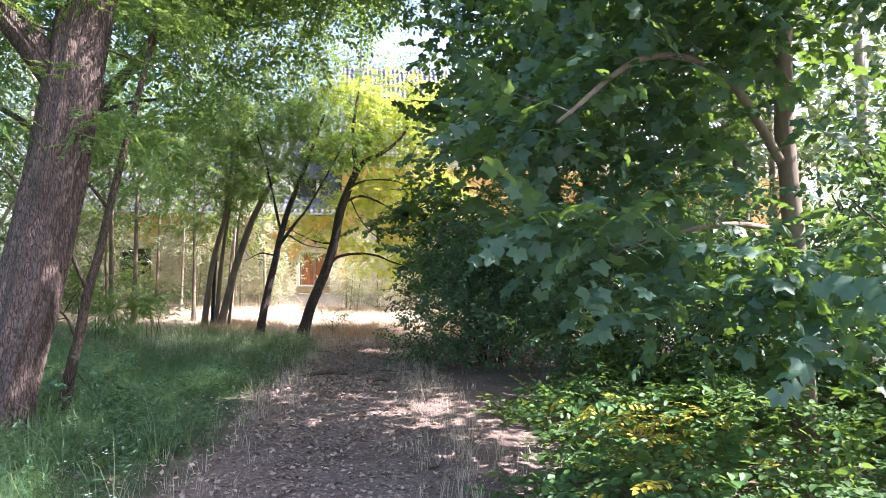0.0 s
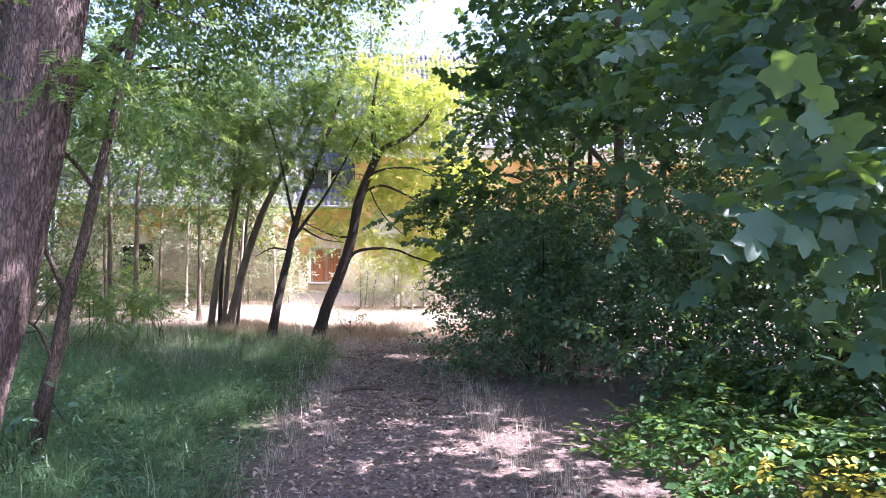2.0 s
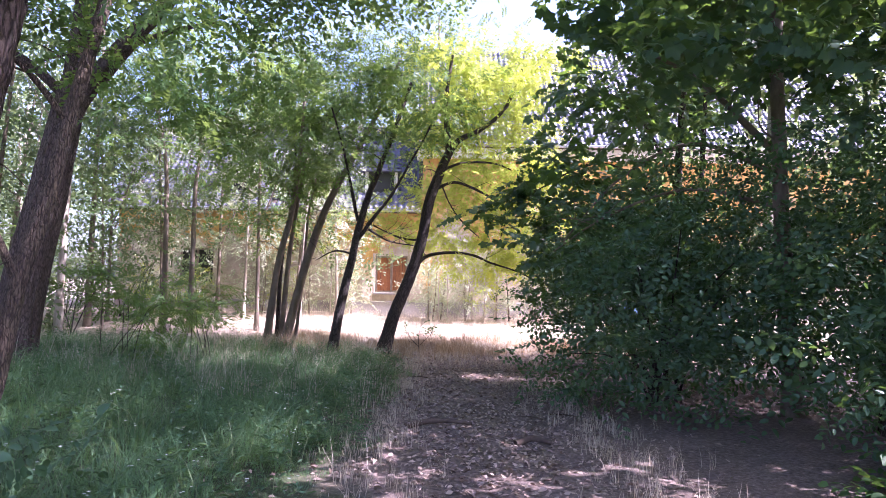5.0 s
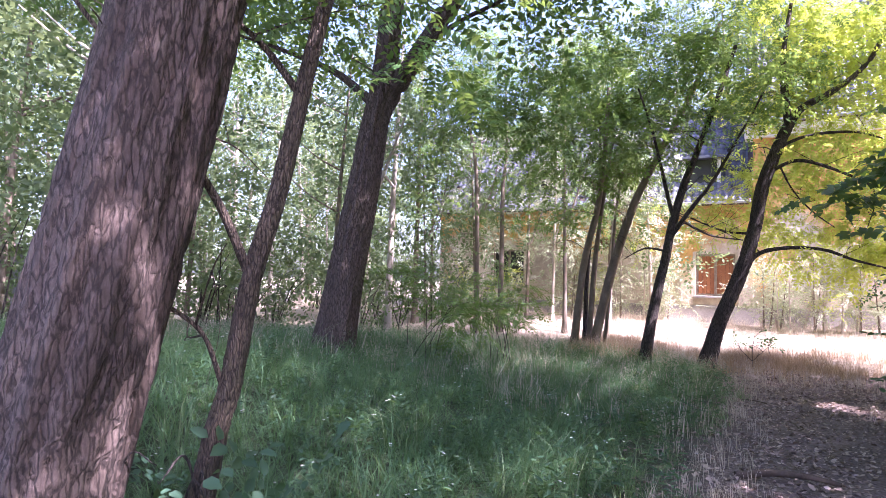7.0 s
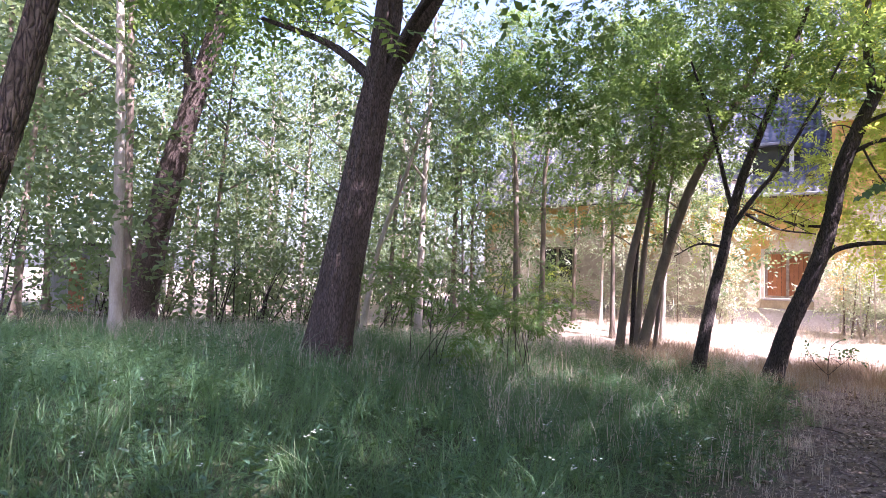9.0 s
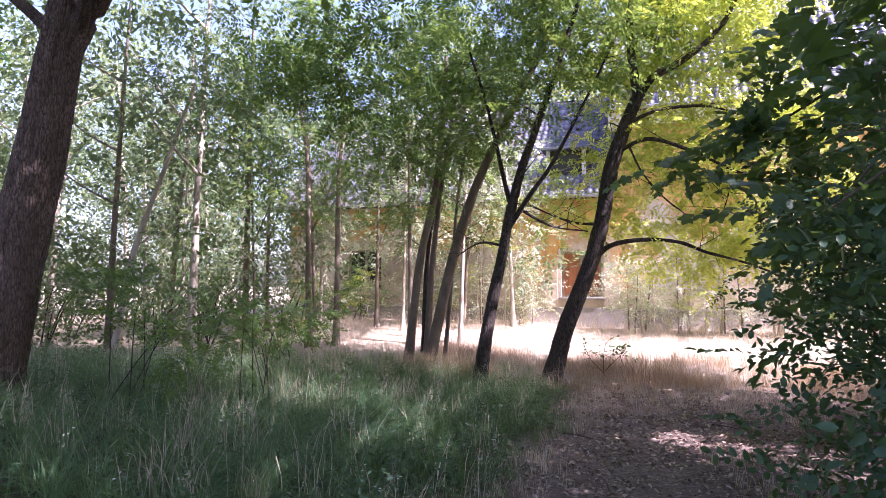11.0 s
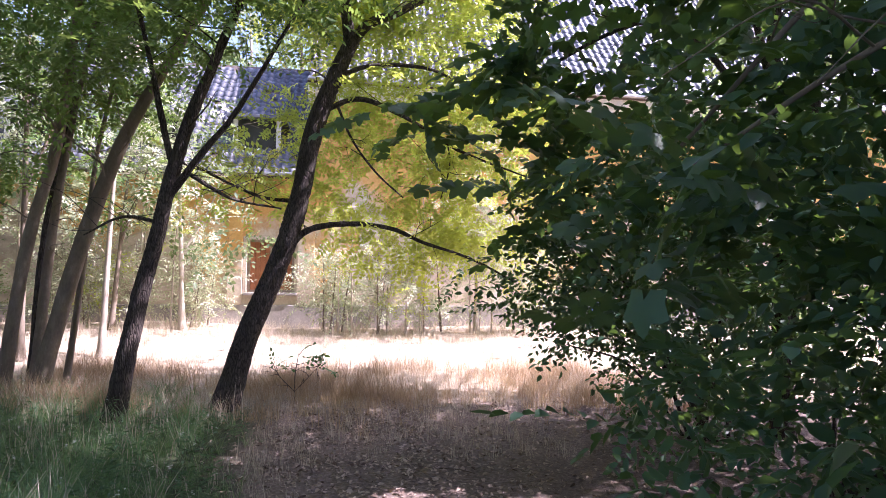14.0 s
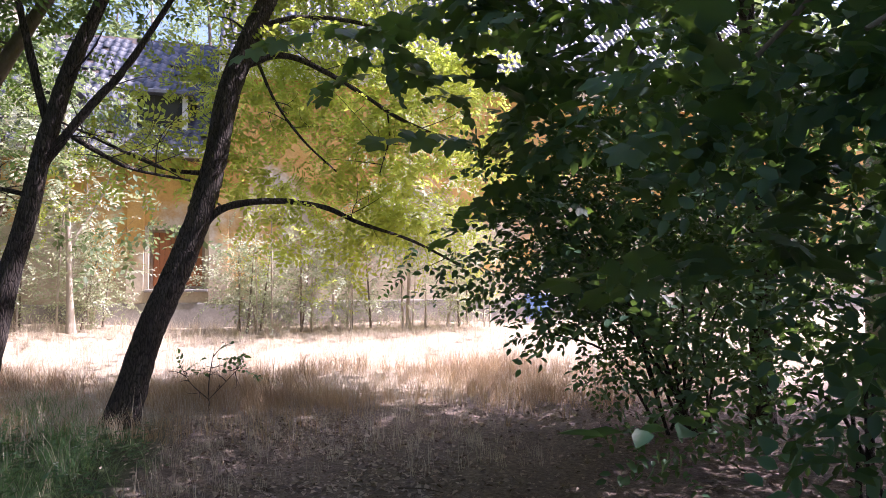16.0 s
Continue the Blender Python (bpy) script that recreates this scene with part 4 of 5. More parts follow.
strew("shade_toned_grass", [tuft(13, 0.46, 0.007, 0.75) for _ in range(6)], bxy, np.clip(0.55 + 0.5 * lump, 0.5, 1.1) * rng.uniform(0.6, 1.2, len(bxy)), TAN, "dry grass before the clearing, coloured reddish tan as if shaded", "grass")
vxy = np.vstack([np.column_stack([rng.normal(0.35, 0.25, 260), rng.uniform(7, 24, 260)]), np.column_stack([rng.normal(2.45, 0.25, 330), rng.uniform(8, 21, 330)]), np.column_stack([rng.uniform(0.2, 3.5, 260), rng.uniform(23, 26, 260)])])
strew("path_edge_grass", dry_tufts, vxy, rng.uniform(0.3, 0.8, len(vxy)), STRAW, "sparse dry grass along the path edge", "grass")


def blossom():
    """A small flat head of white petals."""
    heads = []
    for c in range(3):
        ox, oy, oz = rng.normal(0, 0.018, 3)
        for i in range(5):
            pv, pf = diamond(0.011, 0.009)
            r = np.array(Matrix.Rotation(i * 1.257, 3, "Z"))
            heads.append((pv @ r.T + (0.02 + ox, oy, 0.4 + oz), pf))
    return joined(heads)


fxy = gxy[rng.random(len(gxy)) < 0.1]
strew("white_flowers", [blossom() for _ in range(3)], fxy, rng.uniform(0.75, 1.05, len(fxy)), PETAL, "tiny white flowers dotted through the grass", "flowers")

# litter on the path
n = 19000
lxy = np.column_stack([rng.normal(1.35, 0.8, n), rng.uniform(5, 26.5, n)])
wide = np.column_stack([rng.uniform(1.8, 6.5, 5000), rng.uniform(17.5, 26, 5000)])
lxy = np.vstack([lxy, wide])
n = len(lxy)
scraps = [oval(0.06, 0.035, 0.3), oval(0.045, 0.03, -0.25), diamond(0.08, 0.012), diamond(0.06, 0.04)]
lz = height(lxy[:, 0], lxy[:, 1]) + 0.008 + 0.012 * rng.random(n)
pick = rng.integers(0, 4, n)
pieces = []
for k, t in enumerate(scraps):
    w = pick == k
    m = w.sum()
    pieces.append(placed(t, np.column_stack([lxy[w], lz[w]]), np.column_stack([rng.normal(0, 1, (m, 2)), rng.normal(0, 0.12, m)]), np.column_stack([rng.normal(0, 0.35, (m, 2)), np.ones(m)]), rng.uniform(0.4, 1.15, m)))
tagged(mesh_part("leaf_litter", *joined(pieces), LITTER), "brown dead leaves scattered over the path", "leaf litter", kind="stuff")


def stick(points, r, label, seed):
    v, f = tube(points, r, r * 0.5, 8, 5, seed=seed)
    ob = mesh_part("stick", v, f, STICK, smooth=True)
    return tagged(ob, label, "stick", "sticks on the path")


stick([(0.6, 16.56, -0.06), (0.85, 16.64, -0.02), (1.1, 16.7, -0.03), (1.3, 16.72, -0.06)], 0.035, "broken dark branch lying across the path", 1)
stick([(1.65, 15.82, -0.04), (1.8, 15.88, 0.0), (1.98, 15.85, -0.03)], 0.04, "short rotten chunk of wood on the path", 2)
for k in range(9):
    x, y, a, l = rng.uniform(0.5, 2.4), rng.uniform(8, 23), rng.uniform(0, 6.3), rng.uniform(0.2, 0.5)
    z = on_ground(x, y) + 0.015
    stick([(x, y, z), (x + 0.5 * l * math.cos(a) + 0.02, y + 0.5 * l * math.sin(a), z + 0.01), (x + l * math.cos(a), y + l * math.sin(a), z)], rng.uniform(0.006, 0.012), "thin dry twig lying on the path", 10 + k)

# sapling in the dry grass
tree("sapling", "small dark-leaved sapling in dry grass", "sapling",
     [([(0.46, 26.3, -0.3), (0.45, 26.3, 0.0), (0.5, 26.3, 0.35)], 0.01, 0.004), ([(0.46, 26.3, -0.22), (0.25, 26.25, 0.0), (0.12, 26.2, 0.25)], 0.007, 0.003), ([(0.46, 26.3, -0.2), (0.65, 26.3, 0.0), (0.82, 26.3, 0.18)], 0.007, 0.003)],
     [(0.5, 26.3, 0.22, 0.3, 0.25, 0.16), (0.15, 26.2, 0.12, 0.25, 0.2, 0.14), (0.8, 26.3, 0.08, 0.25, 0.2, 0.12)], COVER_SPRAYS, SHRUB, DARK_BARK, 90, 81, shoots=12, reach=0.25, sides=6, flare=0)

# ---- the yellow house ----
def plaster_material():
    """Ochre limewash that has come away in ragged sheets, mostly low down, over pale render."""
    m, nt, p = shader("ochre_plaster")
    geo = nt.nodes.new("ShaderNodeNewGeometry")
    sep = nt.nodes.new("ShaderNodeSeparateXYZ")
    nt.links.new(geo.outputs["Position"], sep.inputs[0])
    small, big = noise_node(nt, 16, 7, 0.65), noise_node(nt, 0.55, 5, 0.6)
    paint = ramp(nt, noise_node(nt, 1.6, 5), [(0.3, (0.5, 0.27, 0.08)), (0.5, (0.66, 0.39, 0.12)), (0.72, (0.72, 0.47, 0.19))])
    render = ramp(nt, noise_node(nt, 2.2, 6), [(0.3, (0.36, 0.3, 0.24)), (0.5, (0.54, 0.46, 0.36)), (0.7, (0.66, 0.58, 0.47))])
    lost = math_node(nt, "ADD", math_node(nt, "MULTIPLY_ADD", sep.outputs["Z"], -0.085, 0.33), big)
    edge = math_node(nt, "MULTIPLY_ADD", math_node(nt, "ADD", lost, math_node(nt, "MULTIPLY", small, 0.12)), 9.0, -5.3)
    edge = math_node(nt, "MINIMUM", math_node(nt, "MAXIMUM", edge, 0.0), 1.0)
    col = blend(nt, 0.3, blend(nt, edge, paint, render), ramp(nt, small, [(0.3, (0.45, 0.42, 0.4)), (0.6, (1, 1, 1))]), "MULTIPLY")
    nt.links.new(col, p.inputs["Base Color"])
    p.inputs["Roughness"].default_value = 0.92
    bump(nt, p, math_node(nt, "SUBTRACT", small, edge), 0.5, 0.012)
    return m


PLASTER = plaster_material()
BARE = surface("worn_plaster", [(0.3, (0.34, 0.29, 0.24)), (0.5, (0.52, 0.44, 0.35)), (0.7, (0.66, 0.56, 0.44))], 0.8, 12, 0.92, 0.015)
PLINTH = surface("grey_plinth", [(0.3, (0.16, 0.15, 0.14)), (0.55, (0.32, 0.3, 0.28)), (0.75, (0.46, 0.43, 0.4))], 1.2, 18, 0.92, 0.012)
TILE = surface("slate_blue_roof_tile", [(0.3, (0.05, 0.053, 0.064)), (0.55, (0.105, 0.112, 0.132)), (0.75, (0.19, 0.195, 0.22))], 3, 30, 0.45, 0.004, spread=0.5)
WHITE = surface("flaked_white_paint", [(0.28, (0.4, 0.36, 0.3)), (0.42, (0.68, 0.66, 0.6)), (0.7, (0.8, 0.79, 0.75))], 3, 30, 0.6, 0.004)
BOARD = surface("reddish_boarding", [(0.3, (0.2, 0.07, 0.03)), (0.55, (0.36, 0.14, 0.06)), (0.75, (0.48, 0.22, 0.1))], 2.5, 24, 0.8, 0.006, (1, 1, 0.3))
DARKWOOD = surface("dark_soffit_wood", [(0.3, (0.04, 0.03, 0.025)), (0.6, (0.1, 0.075, 0.06))], 3, 30, 0.85, 0.006)
HOLE_BROWN = surface("vent_hole_brown", [(0.3, (0.06, 0.025, 0.012)), (0.6, (0.16, 0.06, 0.025)), (0.8, (0.26, 0.11, 0.05))], 8, 50, 0.85, 0.004)
ZINC = surface("dull_zinc", [(0.3, (0.3, 0.31, 0.32)), (0.7, (0.5, 0.51, 0.52))], 4, 40, 0.45, 0.002, metal=0.8)
BLUE = surface("stand_in_blue", [(0.3, (0.08, 0.14, 0.3)), (0.6, (0.14, 0.24, 0.48)), (0.8, (0.3, 0.4, 0.6))], 2, 20, 0.5, 0.003)
# near-black colour that stands for the unlit inside of the house
VOID = surface("painted_room_shade", [(0.3, (0.02, 0.018, 0.016)), (0.7, (0.05, 0.045, 0.04))], 1, 8, 0.95, 0.01)
GLASS, _nt, _p = shader("window_glass")
_p.inputs["Base Color"].default_value, _p.inputs["Roughness"].default_value = (0.05, 0.05, 0.048, 1), 0.25
_p.inputs["Specular IOR Level"].default_value = 0.3

FACE = 33.93
house = thing("house", (-5, FACE, 0), "derelict ochre house with slate-blue roof behind trees", "house")


def wall_with_openings(name, x0, x1, z0, z1, y0, y1, holes, material, label=""):
    """A wall along x with rectangular openings (x0, x1, z0, z1) right through it."""
    xs = sorted({x0, x1, *(h[0] for h in holes), *(h[1] for h in holes)})
    zs = sorted({z0, z1, *(h[2] for h in holes), *(h[3] for h in holes)})
    bm = bmesh.new()
    grid = {}

    def vert(x, y, z):
        if (x, y, z) not in grid:
            grid[x, y, z] = bm.verts.new((x, y, z))
        return grid[x, y, z]

    def solid(i, k):
        if not (0 <= i < len(xs) - 1 and 0 <= k < len(zs) - 1):
            return False
        cx, cz = (xs[i] + xs[i + 1]) / 2, (zs[k] + zs[k + 1]) / 2
        return not any(h[0] < cx < h[1] and h[2] < cz < h[3] for h in holes)

    for i in range(len(xs) - 1):
        for k in range(len(zs) - 1):
            if not solid(i, k):
                continue
            a, b, c, d = xs[i], xs[i + 1], zs[k], zs[k + 1]
            bm.faces.new([vert(a, y0, c), vert(b, y0, c), vert(b, y0, d), vert(a, y0, d)])
            bm.faces.new([vert(a, y1, c), vert(a, y1, d), vert(b, y1, d), vert(b, y1, c)])
            if not solid(i - 1, k):
                bm.faces.new([vert(a, y0, c), vert(a, y0, d), vert(a, y1, d), vert(a, y1, c)])
            if not solid(i + 1, k):
                bm.faces.new([vert(b, y0, c), vert(b, y1, c), vert(b, y1, d), vert(b, y0, d)])
            if not solid(i, k - 1):
                bm.faces.new([vert(a, y0, c), vert(a, y1, c), vert(b, y1, c), vert(b, y0, c)])
            if not solid(i, k + 1):
                bm.faces.new([vert(a, y0, d), vert(b, y0, d), vert(b, y1, d), vert(a, y1, d)])
    return part(name, bm, material, house, label)


WIN, LEFTWIN = (-1.2, 0.02, 1.32, 2.72), (-8.65, -7.35, 1.55, 2.9)
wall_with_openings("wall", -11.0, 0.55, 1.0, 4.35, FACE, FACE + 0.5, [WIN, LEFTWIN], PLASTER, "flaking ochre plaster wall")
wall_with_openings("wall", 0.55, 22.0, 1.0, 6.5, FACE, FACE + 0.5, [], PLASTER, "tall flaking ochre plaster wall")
part("plinth", boxes([(-11.04, 22.04, FACE - 0.05, FACE + 0.5, -0.3, 1.0)], 0.02), PLINTH, house, "stained grey plinth")
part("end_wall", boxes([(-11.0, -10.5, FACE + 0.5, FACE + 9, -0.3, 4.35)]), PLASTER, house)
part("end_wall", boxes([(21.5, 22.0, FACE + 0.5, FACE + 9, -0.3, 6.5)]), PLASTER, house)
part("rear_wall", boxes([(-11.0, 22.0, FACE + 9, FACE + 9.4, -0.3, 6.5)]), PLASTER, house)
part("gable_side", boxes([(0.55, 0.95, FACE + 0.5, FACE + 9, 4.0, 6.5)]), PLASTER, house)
part("pilaster", boxes([(0.1, 0.55, FACE - 0.06, FACE - 0.002, 1.0, 4.2)], 0.012), PLASTER, house)
part("pilaster", boxes([(-1.68, -1.3, FACE - 0.06, FACE - 0.014, 1.0, 4.2)], 0.012), PLASTER, house)
# disc on the wall whose dark colour stands for a shaded vent hole
bm = bmesh.new()
bmesh.ops.create_cone(bm, cap_ends=True, segments=28, radius1=0.2, radius2=0.17, depth=0.05, matrix=pose(-4.26, FACE - 0.026, 3.14, 90, 0, 0))
part("vent_disc", bm, HOLE_BROWN, house, "dark brown disc standing in for a round vent hole")
# added sheet behind the wall: the room's shade as a dark colour
part("room_shade_sheet", boxes([(-10.4, 21.4, FACE + 3.0, FACE + 3.1, -0.2, 4.3)]), VOID, house)


WORN_FRAME = surface("weathered_window_wood", [(0.3, (0.16, 0.12, 0.09)), (0.55, (0.28, 0.22, 0.17)), (0.8, (0.45, 0.4, 0.34))], 8, 50, 0.8, 0.004)


def house_window(x0, x1, z0, z1, boarded):
    """A deep-set casement with frame, sill and panes; one may be boarded up."""
    win = part("window", boxes([(x0, x0 + 0.07, FACE + 0.12, FACE + 0.2, z0, z1), (x1 - 0.07, x1, FACE + 0.12, FACE + 0.2, z0, z1),
                                (x0 + 0.07, x1 - 0.07, FACE + 0.12, FACE + 0.2, z1 - 0.07, z1), (x0 + 0.07, x1 - 0.07, FACE + 0.12, FACE + 0.2, z0, z0 + 0.07),
                                ((x0 + x1) / 2 - 0.04, (x0 + x1) / 2 + 0.04, FACE + 0.115, FACE + 0.2, z0 + 0.07, z1 - 0.07)], 0.006), WORN_FRAME, house, "weathered flaking window frame")
    part("sill", boxes([(x0 - 0.08, x1 + 0.08, FACE - 0.1, FACE + 0.12, z0 - 0.07, z0 - 0.002)], 0.01), PLINTH, win)
    cx = (x0 + x1) / 2
    for a, b in ((x0 + 0.07, cx - 0.04), (cx + 0.04, x1 - 0.07)):
        if boarded:
            k = 4
            for i in range(k):
                w = (b - a) / k
                part("board", boxes([(a + i * w + 0.004, a + (i + 1) * w - 0.004, FACE + 0.15, FACE + 0.17, z0 + 0.07, z1 - 0.07)], 0.003), BOARD, win)
        else:
            part("pane", boxes([(a, b, FACE + 0.155, FACE + 0.163, z0 + 0.07, z1 - 0.07)]), GLASS, win)
    return win


house_window(*WIN, True)
part("window_surround", boxes([(WIN[0] - 0.09, WIN[0] - 0.002, FACE - 0.03, FACE - 0.002, WIN[2], WIN[3] + 0.08), (WIN[0], WIN[1], FACE - 0.03, FACE - 0.002, WIN[3] + 0.002, WIN[3] + 0.08)], 0.006), BARE, house, "pale worn window surround")
house_window(*LEFTWIN, False)

# roofs: battened deck, rows of tiles, gutter, cornice
def roof(x0, x1, z0, depth, pitch, label):
    s, c = math.sin(radians(pitch)), math.cos(radians(pitch))
    y0 = FACE - 0.45
    deck = part("roof", boxes([(x0, x1, 0, depth, -0.12, -0.02)]), DARKWOOD, house, label)
    deck.matrix_basis = pose(0, y0, z0, pitch, 0, 0)
    deck.matrix_parent_inverse = house.matrix_basis.inverted()
    return deck, y0, s, c


def tile_mesh():
    """A pantile: a wavy, slightly thick plate with a dropped nose."""
    us = np.linspace(0, 1, 7)
    prof = 0.022 * np.sin(us * 2 * np.pi)
    rows = [np.stack([us * 0.245, np.full(7, y), prof + dz], 1) for y, dz in ((0, -0.012), (0, 0.012), (0.36, -0.004))]
    v = np.vstack(rows)
    f = [[r * 7 + i, r * 7 + i + 1, (r + 1) * 7 + i + 1, (r + 1) * 7 + i] for r in range(2) for i in range(6)]
    me = tri_mesh("tile", v, f, True)
    me.materials.append(TILE)
    return me, v, np.array(f)


TILE_MESH, TILE_V, TILE_F = tile_mesh()


def tile_roof(deck, x0, x1, depth, near, gaps=0.0, seed=0):
    """Tiles as pieces within a stretch of x (near), the rest joined."""
    local = np.random.default_rng(seed)
    rest, made = [], 0
    for j in range(int(depth / 0.3)):
        for i in range(int((x1 - x0) / 0.23)):
            if gaps and local.random() < gaps * (0.5 + math.sin(i * 0.4) ** 2):
                continue
            x, y = x0 + i * 0.23, j * 0.3
            z, tilt = 0.012 + 0.006 * local.random(), local.normal(2.5, 1.2)
            m = pose(x, y, z, tilt, 0, local.normal(0, 1.0 + 3 * gaps))
            if near[0] < x < near[1] and made < 290:
                t = new("tile", TILE_MESH)
                t.parent = deck
                t.matrix_basis = m
                made += 1
            else:
                a = np.array(m)
                rest.append((TILE_V @ a[:3, :3].T + a[:3, 3], TILE_F))
    v, f = joined(rest)
    ob = new("tiles", tri_mesh("tiles", v, f, True))
    ob.data.materials.append(TILE)
    ob.parent = deck
    tagged(ob, kind="stuff")


low, *_ = roof(-11.4, 0.5, 4.4, 6.6, 42, "sagging low roof of dark tiles")
tall, *_ = roof(0.3, 22.4, 6.95, 7.4, 48, "steep roof of slate-blue tiles")
tile_roof(low, -11.4, 0.4, 6.5, (-3.2, -1.2), 0.04, 5)
tile_roof(tall, 0.32, 22.3, 7.3, (6.6, 10.2), 0.0, 6)
part("roof_back", boxes([(-11.4, 22.4, FACE + 4.4, FACE + 9.8, 8.2, 8.4)]), DARKWOOD, house)
part("soffit", boxes([(-11.4, 0.5, FACE - 0.45, FACE + 0.5, 4.355, 4.4)]), DARKWOOD, house, "dark boarded soffit")
part("gutter", boxes([(-11.4, 0.5, FACE - 0.56, FACE - 0.455, 4.34, 4.43)], 0.02), ZINC, house, "dull sagging gutter")
part("cornice", boxes([(0.3, 22.4, FACE - 0.2, FACE + 0.5, 6.5, 6.68), (0.3, 22.4, FACE - 0.34, FACE + 0.5, 6.68, 6.9)], 0.02), WHITE, house, "moulded white cornice")
part("gutter", boxes([(0.3, 22.4, FACE - 0.56, FACE - 0.43, 6.9, 7.0)], 0.025), ZINC, house, "dull zinc gutter")


def dormer(x0, x1):
    """A box dormer with white posts, dark panes and a flat lid."""
    y0, y1, z0, z1 = FACE + 0.35, FACE + 2.2, 4.95, 6.0
    d = part("dormer", boxes([(x0 + 0.16, x1 - 0.16, y0 + 0.9, y1, z0, z1)]), DARKWOOD, house, "decaying box dormer")
    for x in (x0 + 0.1, x1 - 0.16):
        part("cheek", boxes([(x, x + 0.06, y0 + 0.1, y1, z0, z1)]), DARKWOOD, d)
    for x in (x0, x1 - 0.12):
        part("post", boxes([(x, x + 0.12, y0, y0 + 0.12, z0 - 0.1, z1)], 0.008), WHITE, d, "white painted post")
    part("lid", boxes([(x0 - 0.15, x1 + 0.15, y0 - 0.2, y1, z1, z1 + 0.09)], 0.01), TILE, d)
    part("sill", boxes([(x0 - 0.05, x1 + 0.05, y0 - 0.06, y0 + 0.12, z0 - 0.16, z0 - 0.1)], 0.008), WHITE, d)
    part("pane", boxes([(x0 + 0.12, x1 - 0.12, y0 + 0.06, y0 + 0.07, z0 - 0.1, z1)]), GLASS, d)


dormer(-7.35, -6.1)
dormer(-4.2, -3.0)
dormer(-1.7, -0.45)
part("chimney", boxes([(-6.2, -5.6, FACE + 4.5, FACE + 5.1, 8.0, 9.6), (-6.26, -5.54, FACE + 4.44, FACE + 5.16, 9.4, 9.55)], 0.015), BARE, house)
# assumed panel shape, added for a blue patch of unknown nature
panel = part("wall_panel", boxes([(7.8, 8.55, FACE - 0.4, FACE - 0.34, 0.05, 0.85), (7.84, 8.51, FACE - 0.42, FACE - 0.4, 0.45, 0.52)], 0.01), BLUE)
tagged(panel, "blue panel standing in for an unidentified blue patch", "panel")

# the house as a whole
house.matrix_basis = Matrix.Translation((-5.27, FACE, -0.27))

# young growth along the foot of the wall; its sunlit brightness is in the leaf colour
for k in range(58):
    x = [-9.8, -9.2, -5.6, -5.1, -4.7, -2.6, -2.2, -3.0, 0.75, 0.95, 1.2, 1.5, 2.0, 2.3, 3.0, 3.3, 4.2, 4.6, 5.6, 6.2, -4.0, -3.4, -7.2, 2.7][k % 24] + rng.normal(0, 0.25)
    y, tall_one = rng.uniform(31.8, 33.3), k % 5 == 0
    h = rng.uniform(3.0, 4.6) if tall_one else rng.uniform(1.2, 2.5)
    if WIN[0] - 0.8 < x < WIN[1] + 0.2:
        continue
    lean = rng.normal(0, 0.3, 2)
    z = on_ground(x, y)
    tree("sapling", "thin tall pale sapling against the wall" if tall_one else "low bushy sapling with leaves coloured sun-bright against the wall", "sapling",
         [([(x, y, z), (x + lean[0] * 0.3, y + lean[1] * 0.3, z + h * 0.5), (x + lean[0] * h * 0.3, min(y + lean[1], 33.4), z + h)], rng.uniform(0.014, 0.03), 0.006)],
         [(x + lean[0] * h * 0.25, y - 0.15, z + h * 0.85, 0.42, 0.3, 0.4), (x + rng.normal(0, 0.2), y - 0.2, z + h * 0.55, 0.5, 0.35, 0.4), (x + rng.normal(0, 0.25), y - 0.25, z + h * 0.3, 0.4, 0.3, 0.25)][:2 if tall_one else 3],
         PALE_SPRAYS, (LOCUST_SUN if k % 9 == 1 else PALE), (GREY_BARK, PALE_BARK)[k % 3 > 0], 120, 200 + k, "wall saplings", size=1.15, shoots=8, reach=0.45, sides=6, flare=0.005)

# young trees between the poles and the house; PALE ones have sunlight painted in
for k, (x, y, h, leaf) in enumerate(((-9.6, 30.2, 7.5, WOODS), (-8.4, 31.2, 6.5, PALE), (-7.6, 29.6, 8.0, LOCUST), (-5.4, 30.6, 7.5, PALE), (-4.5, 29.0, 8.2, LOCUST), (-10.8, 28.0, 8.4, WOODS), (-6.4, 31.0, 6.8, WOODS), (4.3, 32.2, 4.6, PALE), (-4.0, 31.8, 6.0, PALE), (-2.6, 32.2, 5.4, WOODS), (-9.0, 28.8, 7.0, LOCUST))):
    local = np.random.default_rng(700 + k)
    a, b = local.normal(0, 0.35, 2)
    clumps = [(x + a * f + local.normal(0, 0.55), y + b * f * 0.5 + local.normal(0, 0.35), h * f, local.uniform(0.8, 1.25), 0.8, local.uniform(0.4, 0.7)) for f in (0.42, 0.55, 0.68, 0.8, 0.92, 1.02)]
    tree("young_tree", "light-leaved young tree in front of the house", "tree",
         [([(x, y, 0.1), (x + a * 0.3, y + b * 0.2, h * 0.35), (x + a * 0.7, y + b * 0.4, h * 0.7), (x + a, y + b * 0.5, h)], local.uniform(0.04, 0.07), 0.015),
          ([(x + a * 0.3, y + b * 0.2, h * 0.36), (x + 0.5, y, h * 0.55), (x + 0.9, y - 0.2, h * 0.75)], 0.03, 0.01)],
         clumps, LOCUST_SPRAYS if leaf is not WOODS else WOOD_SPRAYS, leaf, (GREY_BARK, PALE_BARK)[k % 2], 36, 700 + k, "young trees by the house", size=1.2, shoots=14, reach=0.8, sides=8)

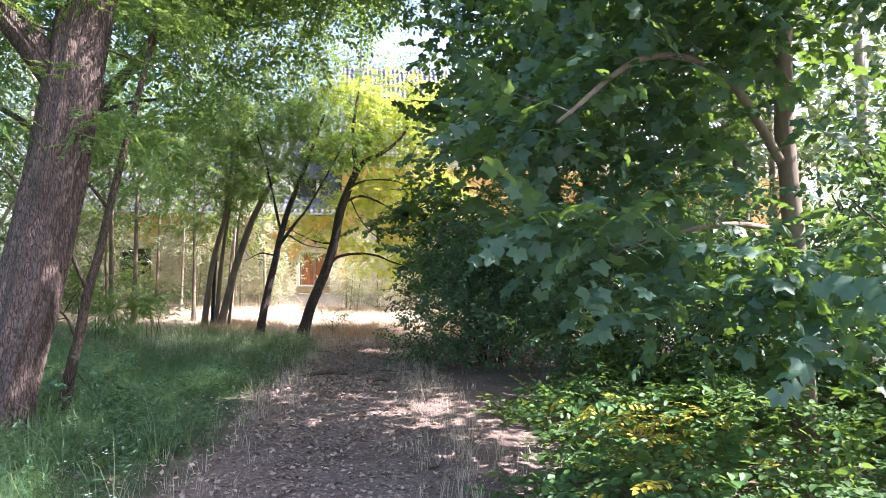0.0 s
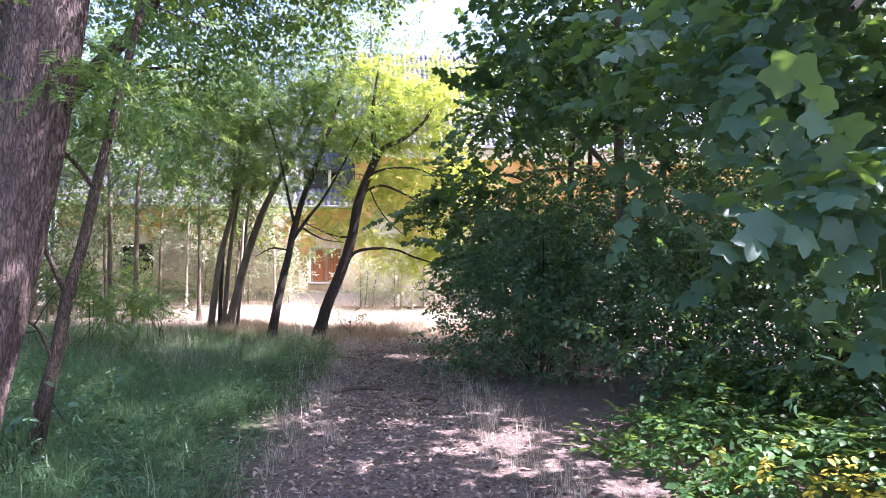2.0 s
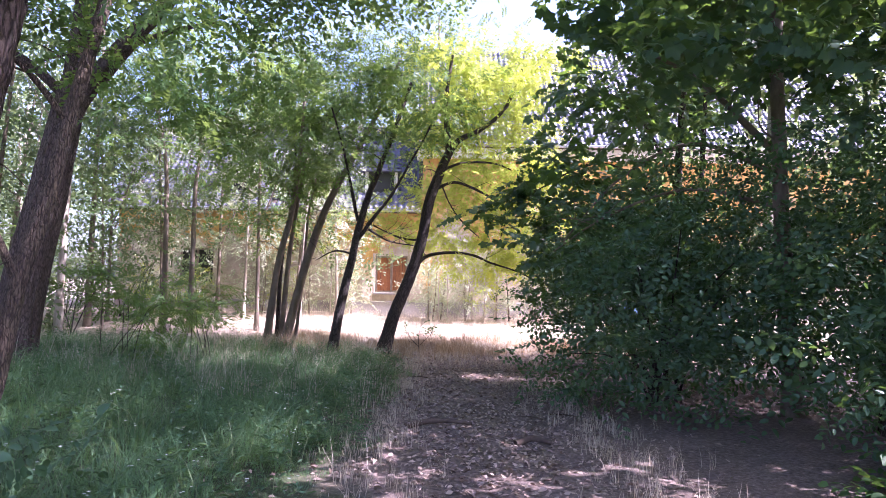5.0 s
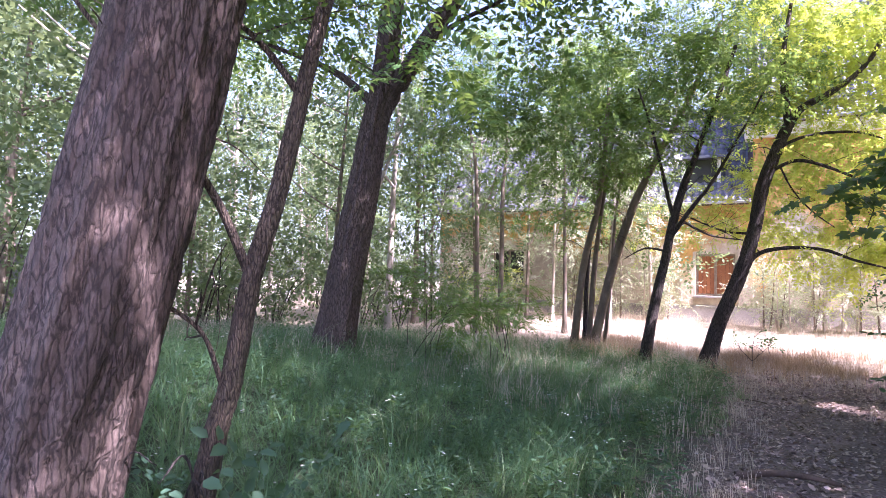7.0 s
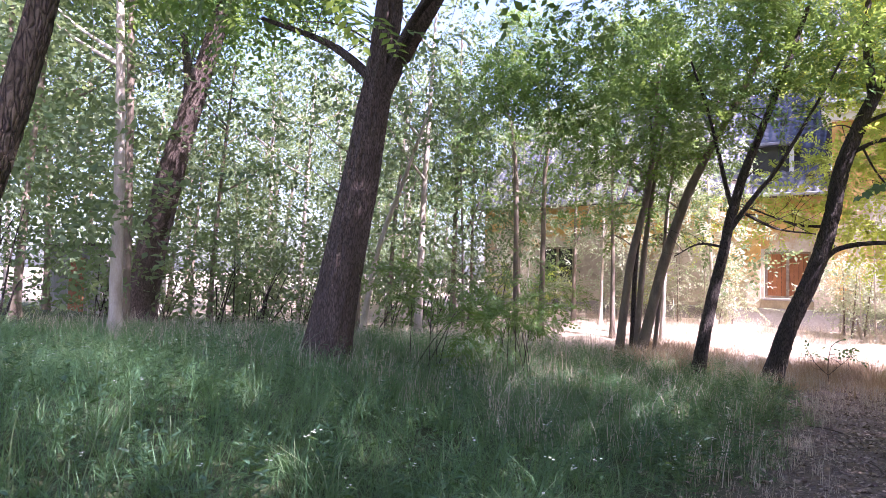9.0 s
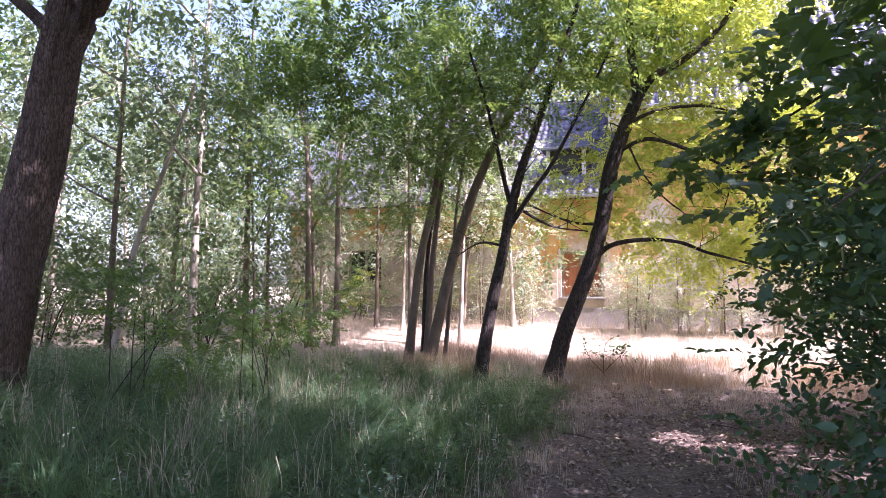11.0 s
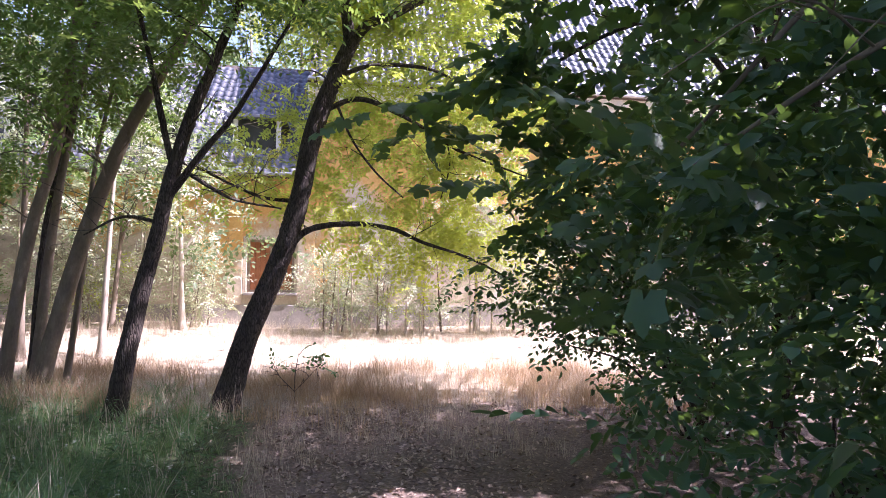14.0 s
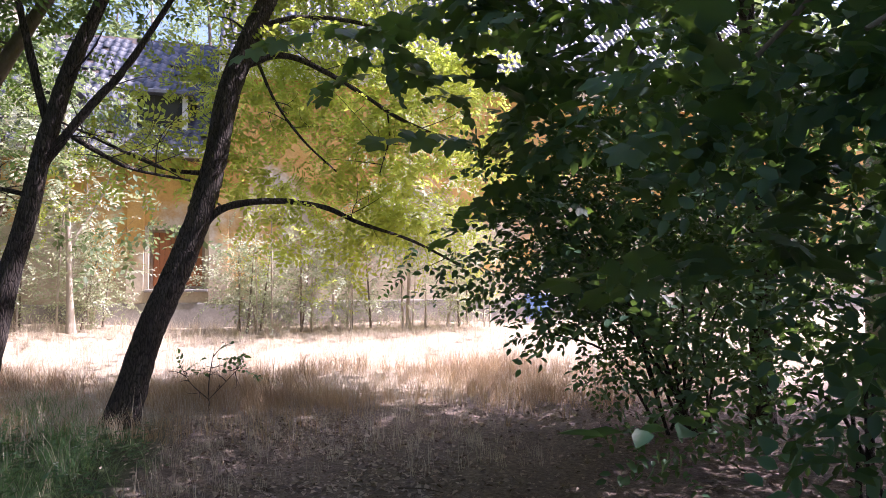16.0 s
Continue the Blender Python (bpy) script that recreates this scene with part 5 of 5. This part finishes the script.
# ---- the woods around ----
def wood_tree(x, y, h, r, seed, leaf=WOODS, bark=GREY_BARK, size=1.0, density=25, label="slim woodland tree with light foliage", low=0.35):
    local = np.random.default_rng(seed)
    z = on_ground(x, y)
    lean = local.normal(0, 0.06 * h, 2)
    pts = [(x, y, z), (x + lean[0] * 0.2, y + lean[1] * 0.2, z + h * 0.35), (x + lean[0] * 0.6, y + lean[1] * 0.6, z + h * 0.7), (x + lean[0], y + lean[1], z + h)]
    stems = [(pts, r, r * 0.25)]
    clumps = []
    for i in range(3):
        f = local.uniform(0.4, 0.8)
        a = local.uniform(0, 2 * np.pi)
        b = np.array([x + lean[0] * f * 0.8, y + lean[1] * f * 0.8, z + h * f])
        e = b + np.array([math.cos(a), math.sin(a), 0.7]) * h * 0.2
        stems.append(([b, b * 0.5 + e * 0.5 + (0, 0, -0.1), e], r * 0.4, r * 0.12))
    for i in range(7):
        f = low + (1.05 - low) * (i + local.random()) / 7
        w = h * 0.17 * (1.25 - 0.6 * abs(f - 0.65)) * local.uniform(0.8, 1.2)
        a = local.uniform(0, 2 * np.pi)
        clumps.append((x + lean[0] * f + math.cos(a) * h * 0.13, y + lean[1] * f + math.sin(a) * h * 0.13, z + h * f, w, w, w * 0.6))
    return tree("woodland_tree", label, "tree", stems, clumps, WOOD_SPRAYS, leaf, bark, density, seed, "surrounding woods", size=size, shoots=4, reach=h * 0.09, sides=7)


local = np.random.default_rng(90)
k = 300
placed_woods = []
def room(x, y, d):
    return all((x - a) ** 2 + (y - b) ** 2 > d * d for a, b in placed_woods)


# row at x 8 to 17, y 13 to 24 is heightened to cast shade
for x0, x1, y0, y1, count, hh, gap in ((-22, -8, 22, 40, 24, (6, 10), 1.7), (-26, -9, 8, 22, 26, (8, 12), 1.8), (9, 17, 2, 13, 5, (7, 10), 2.5), (8, 17, 13, 24, 10, (10, 15), 2.0),
                                  # the last row, at negative y, is unseen and added to close off light
                                  (-40, -20, 10, 55, 20, (10, 16), 2.5), (20, 36, 4, 22, 9, (10, 15), 3.0), (24, 40, 36, 55, 7, (10, 15), 3.0), (-14, 30, 46, 62, 20, (13, 18), 3.0), (-10, 12, -16, -6, 6, (9, 14), 3.0)):
    tries = 0
    while count and tries < 3000:
        tries += 1
        x, y, h = local.uniform(x0, x1), local.uniform(y0, y1), local.uniform(*hh)
        if not room(x, y, gap) or (-12 < x < 23 and 31 < y < 46):
            continue
        placed_woods.append((x, y))
        wood_tree(x, y, h, h * 0.011, k, density=15 if h < 11 else 4, size=1.4 if h < 11 else 2.5, bark=GREY_BARK if k % 3 else PALE_BARK, low=0.12 if h < 11 else 0.3)
        k += 1
        count -= 1
# undergrowth at the wood's edge
for i in range(34):
    x, y = (local.uniform(-16, -7.5), local.uniform(21, 33)) if i < 16 else (local.uniform(-24, -9), local.uniform(14, 38))
    if x < -9 and abs(x + 13.2) + abs(y - 21) < 2.5:
        continue
    z = on_ground(x, y)
    shrub("light leafy undergrowth at the wood's edge", x, y, [(x, y, z + 0.8, 1.3, 1.2, 0.8), (x + 0.6, y + 0.4, z + 1.8, 1.0, 0.9, 0.8)], 500 + i, WOODS, WOOD_SPRAYS, 30, 6, "woodland undergrowth")

# a weathered shed far back among the trunks
BOARDS = surface("weathered_grey_boards", [(0.3, (0.16, 0.15, 0.14)), (0.55, (0.34, 0.32, 0.3)), (0.75, (0.5, 0.48, 0.45))], 2, 24, 0.9, 0.006, (1, 1, 0.25))
shed = thing("shed", (-22.4, 24.6, on_ground(-22.4, 24.6)), "weathered grey shed with red-brown door among trees", "shed")
base = on_ground(-22.4, 24.6) - 0.1
for i in range(14):
    part("plank", boxes([(-24.2 + i * 0.26, -23.95 + i * 0.26, 24.0, 24.04, base, base + 2.4)], 0.006), BOARDS, shed)
for i in range(9):
    part("plank", boxes([(-20.6, -20.56, 24.05 + i * 0.26, 24.3 + i * 0.26, base, base + 2.4)], 0.006), BOARDS, shed)
part("door", boxes([(-22.6, -21.6, 23.94, 23.99, base + 0.05, base + 2.0)], 0.01), BOARD, shed, "red-brown plank door")
part("roof", boxes([(-24.5, -20.3, 23.7, 26.8, base + 2.4, base + 2.5)], 0.01), DARKWOOD, shed)
part("rear_wall", boxes([(-24.2, -20.6, 26.4, 26.45, base, base + 2.4)]), BOARDS, shed)
